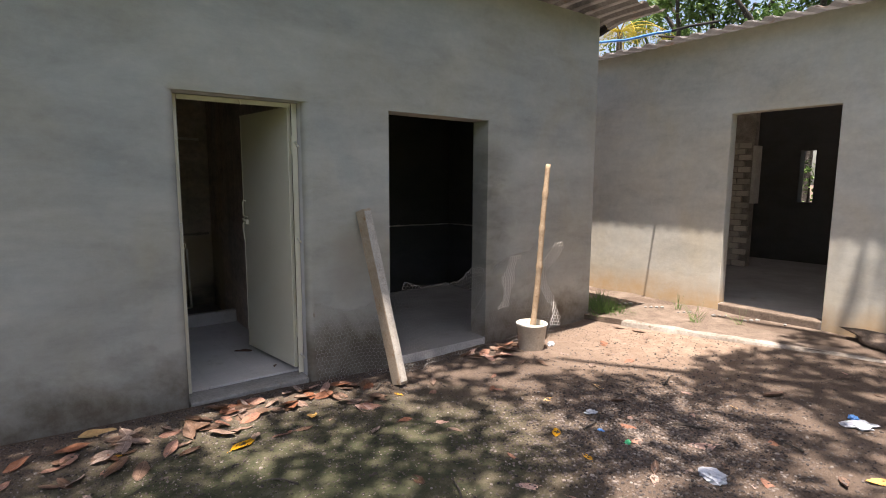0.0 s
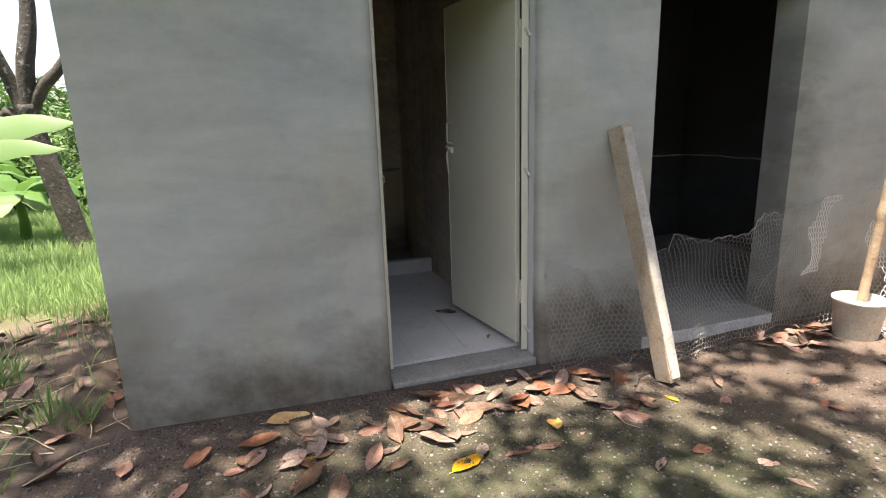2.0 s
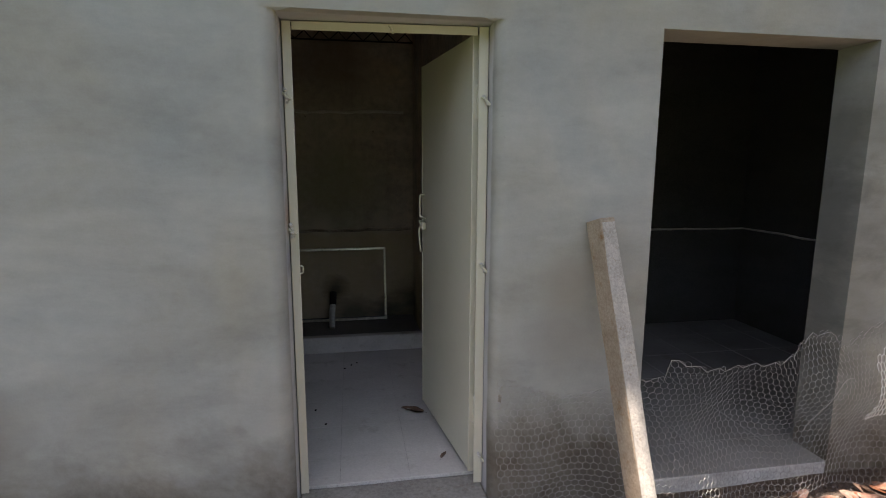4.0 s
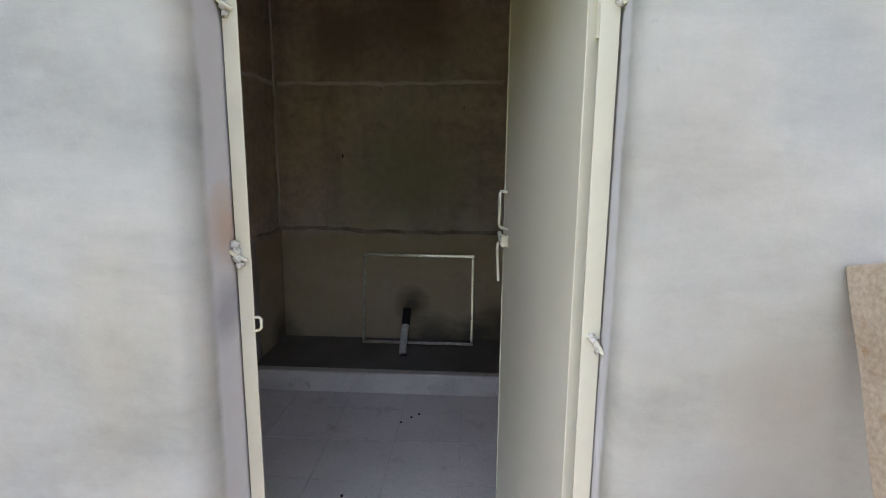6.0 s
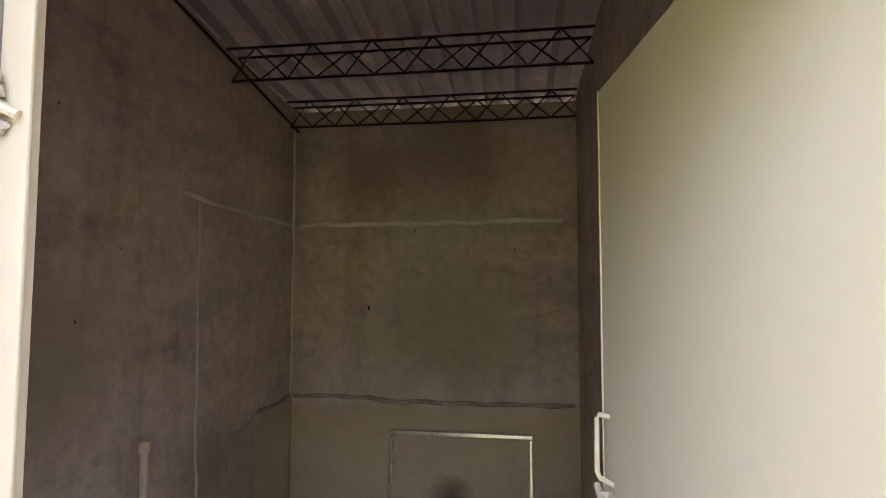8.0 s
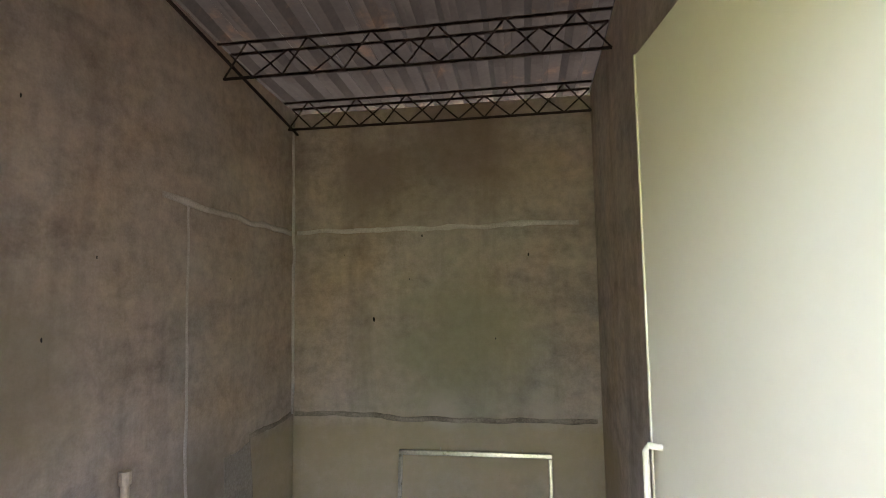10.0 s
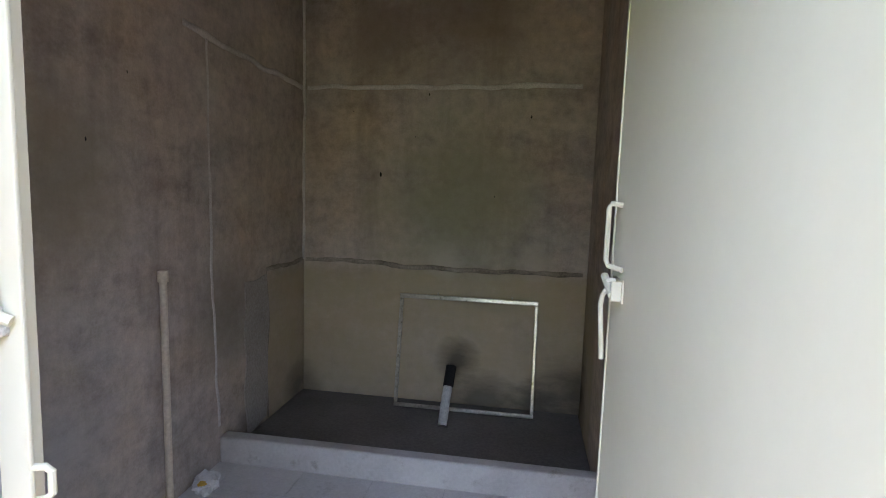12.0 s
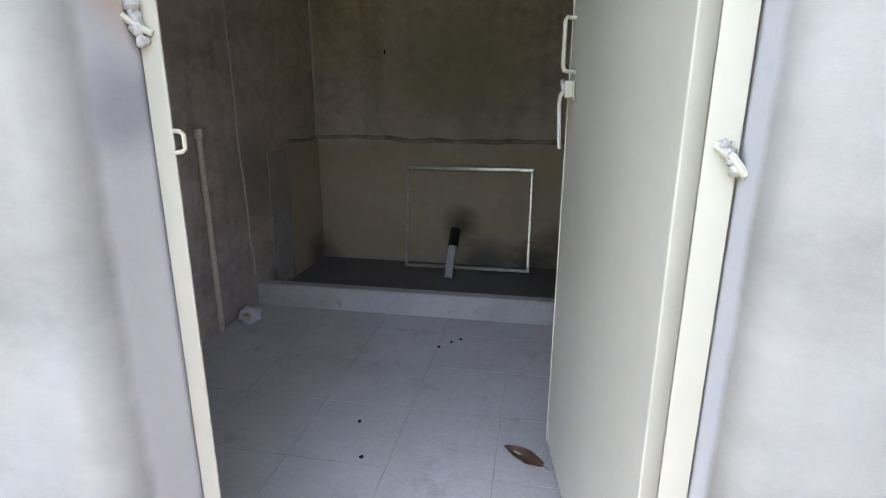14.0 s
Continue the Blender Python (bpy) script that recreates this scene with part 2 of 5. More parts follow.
# near-black copy of the render: the rooms' dimness is put into its colour
M_ROOM2 = plaster("dim_room_render", (0.05, 0.05, 0.048), (0.09, 0.09, 0.085), (0.06, 0.058, 0.05), 0.5, 0.5, 0.4)
M_PATCH = surface("patched_render", (0.33, 0.30, 0.265), (0.47, 0.43, 0.38), 4, 70, 0.9)
M_RIDGE = surface("pale_mortar_ridge", (0.50, 0.455, 0.41), (0.82, 0.77, 0.72), 5, 120, 0.9, bump=0.6)
M_LIP = surface("dark_mortar_edge", (0.14, 0.12, 0.095), (0.46, 0.41, 0.34), 6, 100, 0.95, bump=0.8)
M_FLOOR = surface("screed_floor", (0.53, 0.51, 0.48), (0.69, 0.665, 0.63), 1.6, 80, 0.6, bump=0.12, depth=0.002, spots=(0.42, 0.39, 0.35), rand=0.04, grainy=0.16)
# darker copy of the screed, with the dim rooms' shade in its colour
M_FLOOR2 = surface("dim_room_screed", (0.2, 0.195, 0.185), (0.32, 0.31, 0.295), 1.6, 80, 0.8, bump=0.12, depth=0.002, spots=(0.2, 0.18, 0.16), rand=0.05, grainy=0.14)
M_JOINT = surface("dirty_joint", (0.36, 0.34, 0.32), (0.66, 0.64, 0.61), 5, 80, 0.9)
M_KERB = surface("kerb_cement", (0.44, 0.42, 0.395), (0.58, 0.56, 0.53), 4, 70, 0.85, bump=0.2, grainy=0.14, spots=(0.36, 0.33, 0.29))
M_TUB = surface("wet_dark_screed", (0.12, 0.11, 0.10), (0.20, 0.19, 0.175), 3, 60, 0.5, bump=0.2)
M_SLAB = surface("raw_concrete", (0.2, 0.19, 0.175), (0.34, 0.325, 0.3), 5, 60, 0.9, spots=(0.2, 0.16, 0.12), bump=0.5)
M_STEELPAINT = surface("cream_paint", (0.62, 0.59, 0.46), (0.68, 0.655, 0.53), 1.1, 30, 0.4, bump=0.02, depth=0.001, spec=0.45, grainy=0.03)
M_WELD = surface("white_weld_filler", (0.5, 0.48, 0.43), (0.72, 0.7, 0.65), 30, 150, 0.8, bump=0.8, depth=0.006, spots=(0.3, 0.22, 0.15))
M_LATTICE = surface("rusty_black_steel", (0.025, 0.018, 0.016), (0.06, 0.042, 0.034), 10, 90, 0.75, 0.3)
# one zinc in two copies: indoor shade coloured into the first, lit eave second
M_ZINCDARK = surface("aged_zinc_shaded", (0.013, 0.011, 0.010), (0.029, 0.025, 0.022), 2.0, 40, 0.7, 0.1, bump=0.08, spots=(0.06, 0.038, 0.025))
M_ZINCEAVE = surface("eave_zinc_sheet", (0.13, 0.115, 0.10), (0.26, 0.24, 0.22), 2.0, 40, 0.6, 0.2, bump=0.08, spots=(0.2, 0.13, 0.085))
M_ZINC = surface("dull_zinc_sheet", (0.22, 0.21, 0.205), (0.36, 0.35, 0.34), 2.0, 40, 0.55, 0.35, bump=0.08, spots=(0.24, 0.16, 0.1))
M_SOIL = soil_mat()
M_WOOD = surface("weathered_plank", (0.30, 0.22, 0.15), (0.48, 0.40, 0.31), 7, 90, 0.85, bump=0.5, spots=(0.3, 0.17, 0.08))
M_WOODPALE = surface("mortar_stained_wood", (0.36, 0.33, 0.29), (0.56, 0.52, 0.46), 14, 90, 0.9, bump=0.7, spots=(0.27, 0.2, 0.14))
M_POLE = surface("peeled_branch", (0.30, 0.2, 0.12), (0.50, 0.38, 0.26), 11, 80, 0.8, bump=0.5, spots=(0.16, 0.1, 0.06))
M_BUCKET = surface("white_pail_plastic", (0.5, 0.47, 0.4), (0.68, 0.65, 0.58), 9, 70, 0.6, bump=0.15, spots=(0.36, 0.28, 0.2))
M_CEMENT = surface("set_cement", (0.42, 0.41, 0.36), (0.6, 0.58, 0.52), 14, 90, 0.9, bump=0.6)
M_WIRE = surface("galvanised_wire", (0.68, 0.65, 0.6), (0.85, 0.83, 0.79), 20, 90, 0.5, 0.2, bump=0)
M_WIREDULL = surface("dull_wire", (0.30, 0.28, 0.255), (0.46, 0.44, 0.41), 20, 90, 0.6, 0.2, bump=0)
M_ALU = surface("tarnished_metal_frame", (0.36, 0.34, 0.26), (0.7, 0.68, 0.6), 7, 60, 0.3, 0.8, bump=0.1, spots=(0.2, 0.17, 0.1))
M_PVC = surface("grey_white_pipe", (0.5, 0.5, 0.47), (0.62, 0.62, 0.58), 20, 60, 0.5, bump=0.1, spots=(0.3, 0.3, 0.27))
M_PVCBEIGE = surface("beige_pipe", (0.66, 0.56, 0.44), (0.78, 0.68, 0.55), 8, 60, 0.55, bump=0.1)
M_BURNT = surface("charred_pipe", (0.008, 0.008, 0.008), (0.02, 0.019, 0.018), 20, 90, 0.8, bump=0.8)
M_RAG = surface("crumpled_white_rag", (0.74, 0.74, 0.72), (0.84, 0.84, 0.82), 12, 90, 0.85, bump=0.3)
M_YELLOW = surface("yellow_scrap", (0.6, 0.35, 0.05), (0.75, 0.5, 0.1), 12, 60, 0.7)


# ---- mesh helpers ----
def thing(name, loc=(0, 0, 0), rz=0.0):
    e = new(name)
    e.matrix_world = pose(*loc, 0, 0, rz)
    return e


def part(name, bm, material, parent=None, label="", smooth=False):
    me = bpy.data.meshes.new(name)
    bm.normal_update()
    bm.to_mesh(me)
    bm.free()
    if smooth:
        for p in me.polygons:
            p.use_smooth = True
    me.materials.append(material)
    ob = new(name, me)
    if parent:
        ob.parent = parent
    if label:
        ob["label"] = label
    return ob


def box(bm, x0, x1, y0, y1, z0, z1, bevel=0.0):
    r = bmesh.ops.create_cube(bm, size=1)
    for v in r["verts"]:
        v.co = Vector((x0 + (v.co.x + 0.5) * (x1 - x0), y0 + (v.co.y + 0.5) * (y1 - y0), z0 + (v.co.z + 0.5) * (z1 - z0)))
    if bevel:
        es = {e for v in r["verts"] for e in v.link_edges}
        bmesh.ops.bevel(bm, geom=list(es), offset=bevel, segments=2, profile=0.5, affect="EDGES", clamp_overlap=True)
    return bm


def boxed(*a, bevel=0.0):
    return box(bmesh.new(), *a, bevel=bevel)


def tube(bm, pts, r, seg=8, cap=True, radii=None):
    """A round bar along a line of points."""
    pts = [Vector(p) for p in pts]
    rings, ref = [], None
    for i, p in enumerate(pts):
        d = (pts[min(i + 1, len(pts) - 1)] - pts[max(i - 1, 0)]).normalized()
        if ref is None:
            ref = d.orthogonal().normalized()
        ref = (ref - d * ref.dot(d)).normalized()
        side = d.cross(ref)
        rr = radii[i] if radii else r
        rings.append([bm.verts.new(p + (ref * math.cos(a) + side * math.sin(a)) * rr) for a in (2 * math.pi * k / seg for k in range(seg))])
    for a, b in zip(rings, rings[1:]):
        for k in range(seg):
            bm.faces.new((a[k], a[(k + 1) % seg], b[(k + 1) % seg], b[k]))
    if cap:
        bm.faces.new(rings[0][::-1])
        bm.faces.new(rings[-1])
    return bm


def cuts(a, b, marks, step):
    """Even steps from a to b that also hit the marks."""
    ms = sorted({a, b, *[m for m in marks if a < m < b]})
    out = []
    for p, q in zip(ms, ms[1:]):
        n = max(1, round((q - p) / step))
        out += [p + (q - p) * i / n for i in range(n)]
    return out + [b]


def wall(name, axis, at, thick, u0, u1, z0, z1, material, holes=(), step=0.3, wobble=0.004, edge=0.012, top=None, rounds=()):
    """A solid wall that runs along x or y, with openings (u0, u1, z0, z1) through it and softened edges."""
    us = cuts(u0, u1, [v for h in holes for v in h[:2]], step)
    zs = cuts(z0, z1, [v for h in holes for v in h[2:]], step)
    bm, vs = bmesh.new(), {}

    def vert(i, k, s):
        if (i, k, s) not in vs:
            u, z, w = us[i], zs[k], at + s * thick
            if top and k == len(zs) - 1:
                z = top(w if axis == "x" else u)
            vs[i, k, s] = bm.verts.new((u, w, z) if axis == "x" else (w, u, z))
        return vs[i, k, s]

    def solid(i, k):
        if not (0 <= i < len(us) - 1 and 0 <= k < len(zs) - 1):
            return False
        u, z = (us[i] + us[i + 1]) / 2, (zs[k] + zs[k + 1]) / 2
        return not any(h[0] < u < h[1] and h[2] < z < h[3] for h in holes)

    for i in range(len(us) - 1):
        for k in range(len(zs) - 1):
            if not solid(i, k):
                continue
            bm.faces.new([vert(i, k, 0), vert(i + 1, k, 0), vert(i + 1, k + 1, 0), vert(i, k + 1, 0)])
            bm.faces.new([vert(i, k, 1), vert(i, k + 1, 1), vert(i + 1, k + 1, 1), vert(i + 1, k, 1)])
            for di, dk, a, b in ((-1, 0, (i, k), (i, k + 1)), (1, 0, (i + 1, k + 1), (i + 1, k)), (0, -1, (i + 1, k), (i, k)), (0, 1, (i, k + 1), (i + 1, k + 1))):
                if not solid(i + di, k + dk):
                    bm.faces.new([vert(*a, 0), vert(*b, 0), vert(*b, 1), vert(*a, 1)])
    bmesh.ops.recalc_face_normals(bm, faces=bm.faces[:])
    if wobble:
        for v in bm.verts:
            d = noise.noise(v.co * 0.9) * wobble
            v.co += Vector((d * 0.4, d, 0)) if axis == "x" else Vector((d, d * 0.4, 0))
    for u, r in rounds:                 # corners of openings that the trowel has rounded further
        es = [e for e in bm.edges if len(e.link_faces) == 2 and e.calc_face_angle() > 1.0 and all(abs(v.co.x - u) < 0.02 and abs(v.co.y - at) < 0.02 for v in e.verts)]
        bmesh.ops.bevel(bm, geom=es, offset=r, segments=8, profile=0.5, affect="EDGES", clamp_overlap=True)
    sharp = [e for e in bm.edges if len(e.link_faces) == 2 and e.calc_face_angle() > 1.0]
    if edge:
        bmesh.ops.bevel(bm, geom=sharp, offset=edge, segments=4, profile=0.5, affect="EDGES", clamp_overlap=True)
    ob = part(name, bm, material)
    for p in ob.data.polygons:
        p.use_smooth = True
    ob.data.set_sharp_from_angle(angle=radians(50))
    return tagged(ob, kind="structure")


# ---- plan ----
XL, XR, YB = -0.93, 0.872, 2.99       # washroom inside
FW = 0.215                              # front wall thickness
X0, X1 = -1.215, 4.24                   # building ends
D1 = (0.012, 0.866, -0.2, 2.10)           # door opening
D2 = (1.586, 2.662, -0.2, 2.093)         # open doorway
FL = 0.02                               # floor level


def roof_under(y):
    return 3.28 - 0.33 * y + 0.053 * y * y if y > 0 else 3.28 - 0.02 * y


def ground_z(x, y):
    z = -0.045 + 0.018 * noise.noise(Vector((x * 0.7, y * 0.7, 3.0))) + 0.006 * noise.noise(Vector((x * 5, y * 5, 1.0)))
    near = max(0.0, min(1.0, (y + 1.2) / 0.9)) * max(0.0, min(1.0, (2.6 - x) / 1.0)) * max(0.0, min(1.0, (x + 2.2) / 0.8))
    z += near * (0.035 - 0.03 * x)
    if x > 4.0:
        z += 0.09 * min((x - 4.0) / 1.3, 1.0)
    if x < -1.3:
        z += 0.03 * min((-1.3 - x), 1.0)
    far = max(abs(x) - 10, abs(y) - 10, 0)
    inside = (-1.5 < x < 4.4 and 0.05 < y < 3.4) or x > 5.55
    if inside and far == 0:
        z = min(z, -0.05)
    return z - 0.2 * min(far / 40, 1)


def graded(lo, hi, step, reach):
    mid = [lo + step * i for i in range(int((hi - lo) / step) + 1)]
    k, out_hi, out_lo = step, [mid[-1]], [mid[0]]
    while out_hi[-1] < reach:
        k *= 1.35
        out_hi.append(out_hi[-1] + k)
        out_lo.append(out_lo[-1] - k)
    return out_lo[:0:-1] + mid + out_hi[1:]


def build_ground():
    xs, ys = graded(-6.0, 6.5, 0.08, 900), graded(-6.0, 7.0, 0.08, 900)
    vs = [(x, y, ground_z(x, y)) for y in ys for x in xs]
    n = len(xs)
    fs = [(j * n + i, j * n + i + 1, (j + 1) * n + i + 1, (j + 1) * n + i) for j in range(len(ys) - 1) for i in range(n - 1)]
    me = bpy.data.meshes.new("ground")
    me.from_pydata(vs, [], fs)
    me.materials.append(M_SOIL)
    me.polygons.foreach_set("use_smooth", [True] * len(fs))
    tagged(new("ground", me), "bare brown yard earth with moss and grit", "ground", kind="structure")


build_ground()

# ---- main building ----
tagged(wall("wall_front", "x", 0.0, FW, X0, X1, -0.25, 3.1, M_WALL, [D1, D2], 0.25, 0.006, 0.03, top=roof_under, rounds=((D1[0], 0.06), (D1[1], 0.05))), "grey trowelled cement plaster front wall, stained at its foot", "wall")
tagged(wall("wall_west", "y", X0, XL - X0, FW + 0.003, 3.20, -0.25, 2.6, M_ROOM, top=roof_under), "grey cement plaster side wall", "wall")
tagged(wall("wall_back", "x", YB, 0.195, XL + 0.003, X1 - 0.26, -0.25, 2.742, M_ROOM, step=0.2), "dark brown-grey cement render wall of the washroom", "wall")
tagged(wall("wall_partition", "y", XR, 0.16, FW + 0.003, YB - 0.003, -0.25, 2.6, M_ROOM, top=roof_under), "dark cement render partition between two rooms", "wall")
tagged(wall("wall_east", "y", X1 - 0.24, 0.24, FW + 0.003, 3.20, -0.25, 2.6, M_ROOM2, top=roof_under), "grey cement end wall, coloured dark for the dim room", "wall")
tagged(wall("wall_inner", "x", 2.35, 0.15, XR + 0.163, X1 - 0.243, -0.2, 2.6, M_ROOM2, top=roof_under), "cement back wall of the open room, its shade put into the colour", "wall")


def roof_sheet(name, x0, x1, y0, y1, under, pitch, depth, along, material, label):
    """Profiled metal roof sheets: ribs along the slope, thin, lapped in widths of about 0.7 m."""
    bm = bmesh.new()
    a0, a1, b0, b1 = (x0, x1, y0, y1) if along == "y" else (y0, y1, x0, x1)
    n = int((a1 - a0) / pitch) * 6
    rows = [b0 + (b1 - b0) * k / 8 for k in range(9)]
    grid = []
    for b in rows:
        line = []
        for i in range(n + 1):
            a = a0 + (a1 - a0) * i / n
            ph = (i % 6) / 6
            h = depth * max(0.0, min(1.0, (math.cos(2 * math.pi * ph) + 0.55) * 1.1))
            h += 0.006 * noise.noise(Vector((a * 3, b * 2, 5)))
            x, y = (a, b) if along == "y" else (b, a)
            line.append(bm.verts.new((x, y, under(b) + 0.004 + h)))
        grid.append(line)
    for p, q in zip(grid, grid[1:]):
        for i in range(n):
            bm.faces.new((p[i], p[i + 1], q[i + 1], q[i]))
    bmesh.ops.solidify(bm, geom=bm.faces[:], thickness=-0.003)
    return tagged(part(name, bm, material), label, "roof", kind="structure")


# the unseen west overhang is lengthened to keep sun off the front wall
roof_sheet("roof_sheeting", X0 - 0.6, X1 + 0.42, 0.12, 3.45, roof_under, 0.19, 0.038, "y", M_ZINCDARK, "ribbed zinc roof sheets coloured dark for the room's shade, rust-stained underneath")
roof_sheet("roof_eave", X0 - 0.6, X1 + 0.42, -0.52, 0.118, roof_under, 0.19, 0.038, "y", M_ZINCEAVE, "dull ribbed zinc sheets of the overhanging eave")


def lattice_girder(y, z, deep):
    """A light triangular purlin of welded bars: two top chords, one bottom chord, zigzag webs."""
    t = thing("roof_purlin", (0, y, z))
    a, b = XL + 0.006, XR - 0.006
    for dy, dz in ((-0.055, 0.0), (0.055, 0.0), (0.0, -deep)):
        part("chord", tube(bmesh.new(), [(a, dy, dz), ((a + b) / 2, dy, dz - 0.004), (b, dy, dz)], 0.0075, 6), M_LATTICE, t)
    n = 6
    for dy in (-0.055, 0.055):
        pts = []
        for i in range(n * 2 + 1):
            x = a + (b - a) * i / (n * 2)
            pts.append((x, dy, 0.0) if (i + (dy > 0)) % 2 else (x, 0.0, -deep))
        for p, q in zip(pts, pts[1:]):
            part("web", tube(bmesh.new(), [p, q], 0.0048, 5), M_LATTICE, t)
    return tagged(t, "black rusty steel lattice purlin under the roof sheets", "purlin", "roof purlins")


for yy, zz, dd in ((2.90, 2.762, 0.145), (2.20, 2.795, 0.145), (1.45, 2.90, 0.145), (0.65, 3.07, 0.145)):
    lattice_girder(yy, zz, dd)
# wall plate bars where the girders bear on the side wall
tagged(part("wall_plate", tube(bmesh.new(), [(XL + 0.03, 0.3, roof_under(0.3) - 0.16), (XL + 0.03, 2.98, roof_under(2.98) - 0.16)], 0.008, 6), M_LATTICE), "thin black steel bar along the wall top", "steel bar")


def slab(name, x0, x1, y0, y1, z0, z1, material, label):
    bm = boxed(x0, x1, y0, y1, z0, z1, bevel=0.008)
    return tagged(part(name, bm, material), label, "floor", kind="structure")


def tiled_floor(name, x0, x1, y0, y1, size, off, label, material):
    """A screed floor scored into squares: a sunk bed with separate squares on it."""
    bed = slab(name, x0, x1, y0, y1, -0.2, FL - 0.003, M_JOINT, label)
    ys, xs = y0 + off[1] - size, x0 + off[0] - size
    j = ys
    while j < y1:
        i = xs
        while i < x1:
            p, q, r, s = max(i, x0 + 0.001), min(i + size, x1 - 0.001), max(j, y0 + 0.001), min(j + size, y1 - 0.001)
            if q - p > 0.02 and s - r > 0.02:
                part("floor_square", boxed(p + 0.0012, q - 0.0012, r + 0.0012, s - 0.0012, FL - 0.004, FL, bevel=0.0012), material, bed)
            i += size
        j += size
    return bed


KY = 2.02
tiled_floor("floor_washroom", XL + 0.002, XR - 0.002, 0.22, KY, 0.34, (0.10, 0.23), "pale grey screed floor scored in squares", M_FLOOR)
slab("floor_shower", XL + 0.002, XR - 0.002, KY + 0.06, YB - 0.002, -0.2, 0.03, M_TUB, "dark damp cement shower floor")
tiled_floor("floor_open_room", XR + 0.165, X1 - 0.245, 0.004, 2.345, 0.42, (0.2, 0.28), "grey screed floor scored in squares, coloured dark for the dim room", M_FLOOR2)

kb = bmesh.new()
box(kb, XL + 0.003, XR - 0.003, KY, KY + 0.075, -0.1, 0.148, bevel=0.012)
tagged(part("shower_kerb", kb, M_KERB), "low plastered cement kerb across the washroom", "kerb", kind="structure")

# threshold under the door, rough concrete
bm = boxed(D1[0] + 0.002, D1[1] - 0.002, 0.006, 0.217, -0.2, 0.012, bevel=0.012)
bmesh.ops.subdivide_edges(bm, edges=bm.edges[:], cuts=4, use_grid_fill=True)
for v in bm.verts:
    v.co += Vector((0, noise.noise(v.co * 9) * 0.006, noise.noise(v.co * 7) * 0.006))
tagged(part("door_sill", bm, M_SLAB), "rough raw concrete door sill", "sill", kind="structure")


# plaster relief in the washroom
def ridge(name, pts, r, material, label, seed=0, flat=0.3):
    """A rough bead of mortar standing a little proud of a wall."""
    out = []
    pts = [Vector(p) for p in pts]
    for p, q in zip(pts, pts[1:]):
        n = max(2, int((q - p).length / 0.035))
        out += [p.lerp(q, i / n) for i in range(n)]
    out.append(pts[-1])
    jig = [p + Vector((0, 0, 0.012 * noise.noise(p * 3 + Vector((seed, 2, 0))))) + Vector((noise.noise(p * 8 + Vector((seed, 0, 0))), noise.noise(p * 8 + Vector((0, seed, 4))), noise.noise(p * 6 + Vector((0, 9, seed))))) * r * 0.8 for p in out]
    radii = [r * (0.75 + 0.5 * abs(noise.noise(p * 14))) for p in out]
    bm = tube(bmesh.new(), jig, r, 8, radii=radii)
    for k in (0, 1):
        if max(p[k] for p in pts) - min(p[k] for p in pts) < 1e-6 and min(abs(pts[0][k] - w) for w in (XL, YB)) < 1e-6:
            for v in bm.verts:
                v.co[k] = pts[0][k] + (v.co[k] - pts[0][k]) * flat
    return tagged(part(name, bm, material, smooth=True), label, "mortar ridge", kind="structure")


ridge("trim_mortar_back", [(XL + 0.03, YB, 2.0), (0.0, YB, 1.995), (0.78, YB, 2.01)], 0.019, M_RIDGE, "pale raised mortar line on the render")
ridge("trim_mortar_corner", [(XL + 0.004, YB - 0.004, 0.9), (XL + 0.004, YB - 0.004, 2.66)], 0.012, M_RIDGE, "pale mortar bead in the wall corner", 3)
ridge("trim_mortar_side", [(XL, 1.80, 2.015), (XL, 2.2, 2.005), (XL, 2.96, 1.995)], 0.019, M_RIDGE, "pale raised mortar line on the render", 5)
ridge("trim_mortar_upright", [(XL, 1.965, 2.0), (XL, 1.98, 1.0), (XL, 2.03, 0.2)], 0.012, M_RIDGE, "pale upright mortar line on the render", 7)
# the lips' dark colour draws the shadow line below the ragged render edge
ridge("trim_lip_back", [(XL + 0.02, YB, 0.905), (-0.4, YB, 0.90), (0.1, YB, 0.885), (0.5, YB, 0.895), (0.85, YB, 0.90)], 0.017, M_LIP, "rough render edge with its shadow line coloured dark", 9)
ridge("trim_lip_side", [(XL, 2.50, 0.90), (XL, 2.75, 0.90), (XL, 2.99, 0.91)], 0.016, M_LIP, "rough render edge with its shadow line coloured dark", 11)
ridge("trim_patch_edge", [(XL, 2.50, 0.90), (XL, 2.53, 0.62), (XL, 2.50, 0.3), (XL, 2.52, 0.04)], 0.010, M_LIP, "ragged edge of a render patch", 13)

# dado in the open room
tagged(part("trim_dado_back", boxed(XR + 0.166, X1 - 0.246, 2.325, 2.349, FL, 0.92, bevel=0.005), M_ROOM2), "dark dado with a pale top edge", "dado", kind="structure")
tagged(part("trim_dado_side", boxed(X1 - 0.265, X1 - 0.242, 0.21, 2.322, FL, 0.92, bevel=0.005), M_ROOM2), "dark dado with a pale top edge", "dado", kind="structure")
ridge("trim_dado_edge", [(XR + 0.17, 2.33, 0.925), (X1 - 0.262, 2.33, 0.925), (X1 - 0.262, 0.25, 0.925)], 0.010, M_RIDGE, "pale mortar edge along the dado top")


# ---- steel door ----
def rod(pts, r, seg=8):
    return tube(bmesh.new(), pts, r, seg)


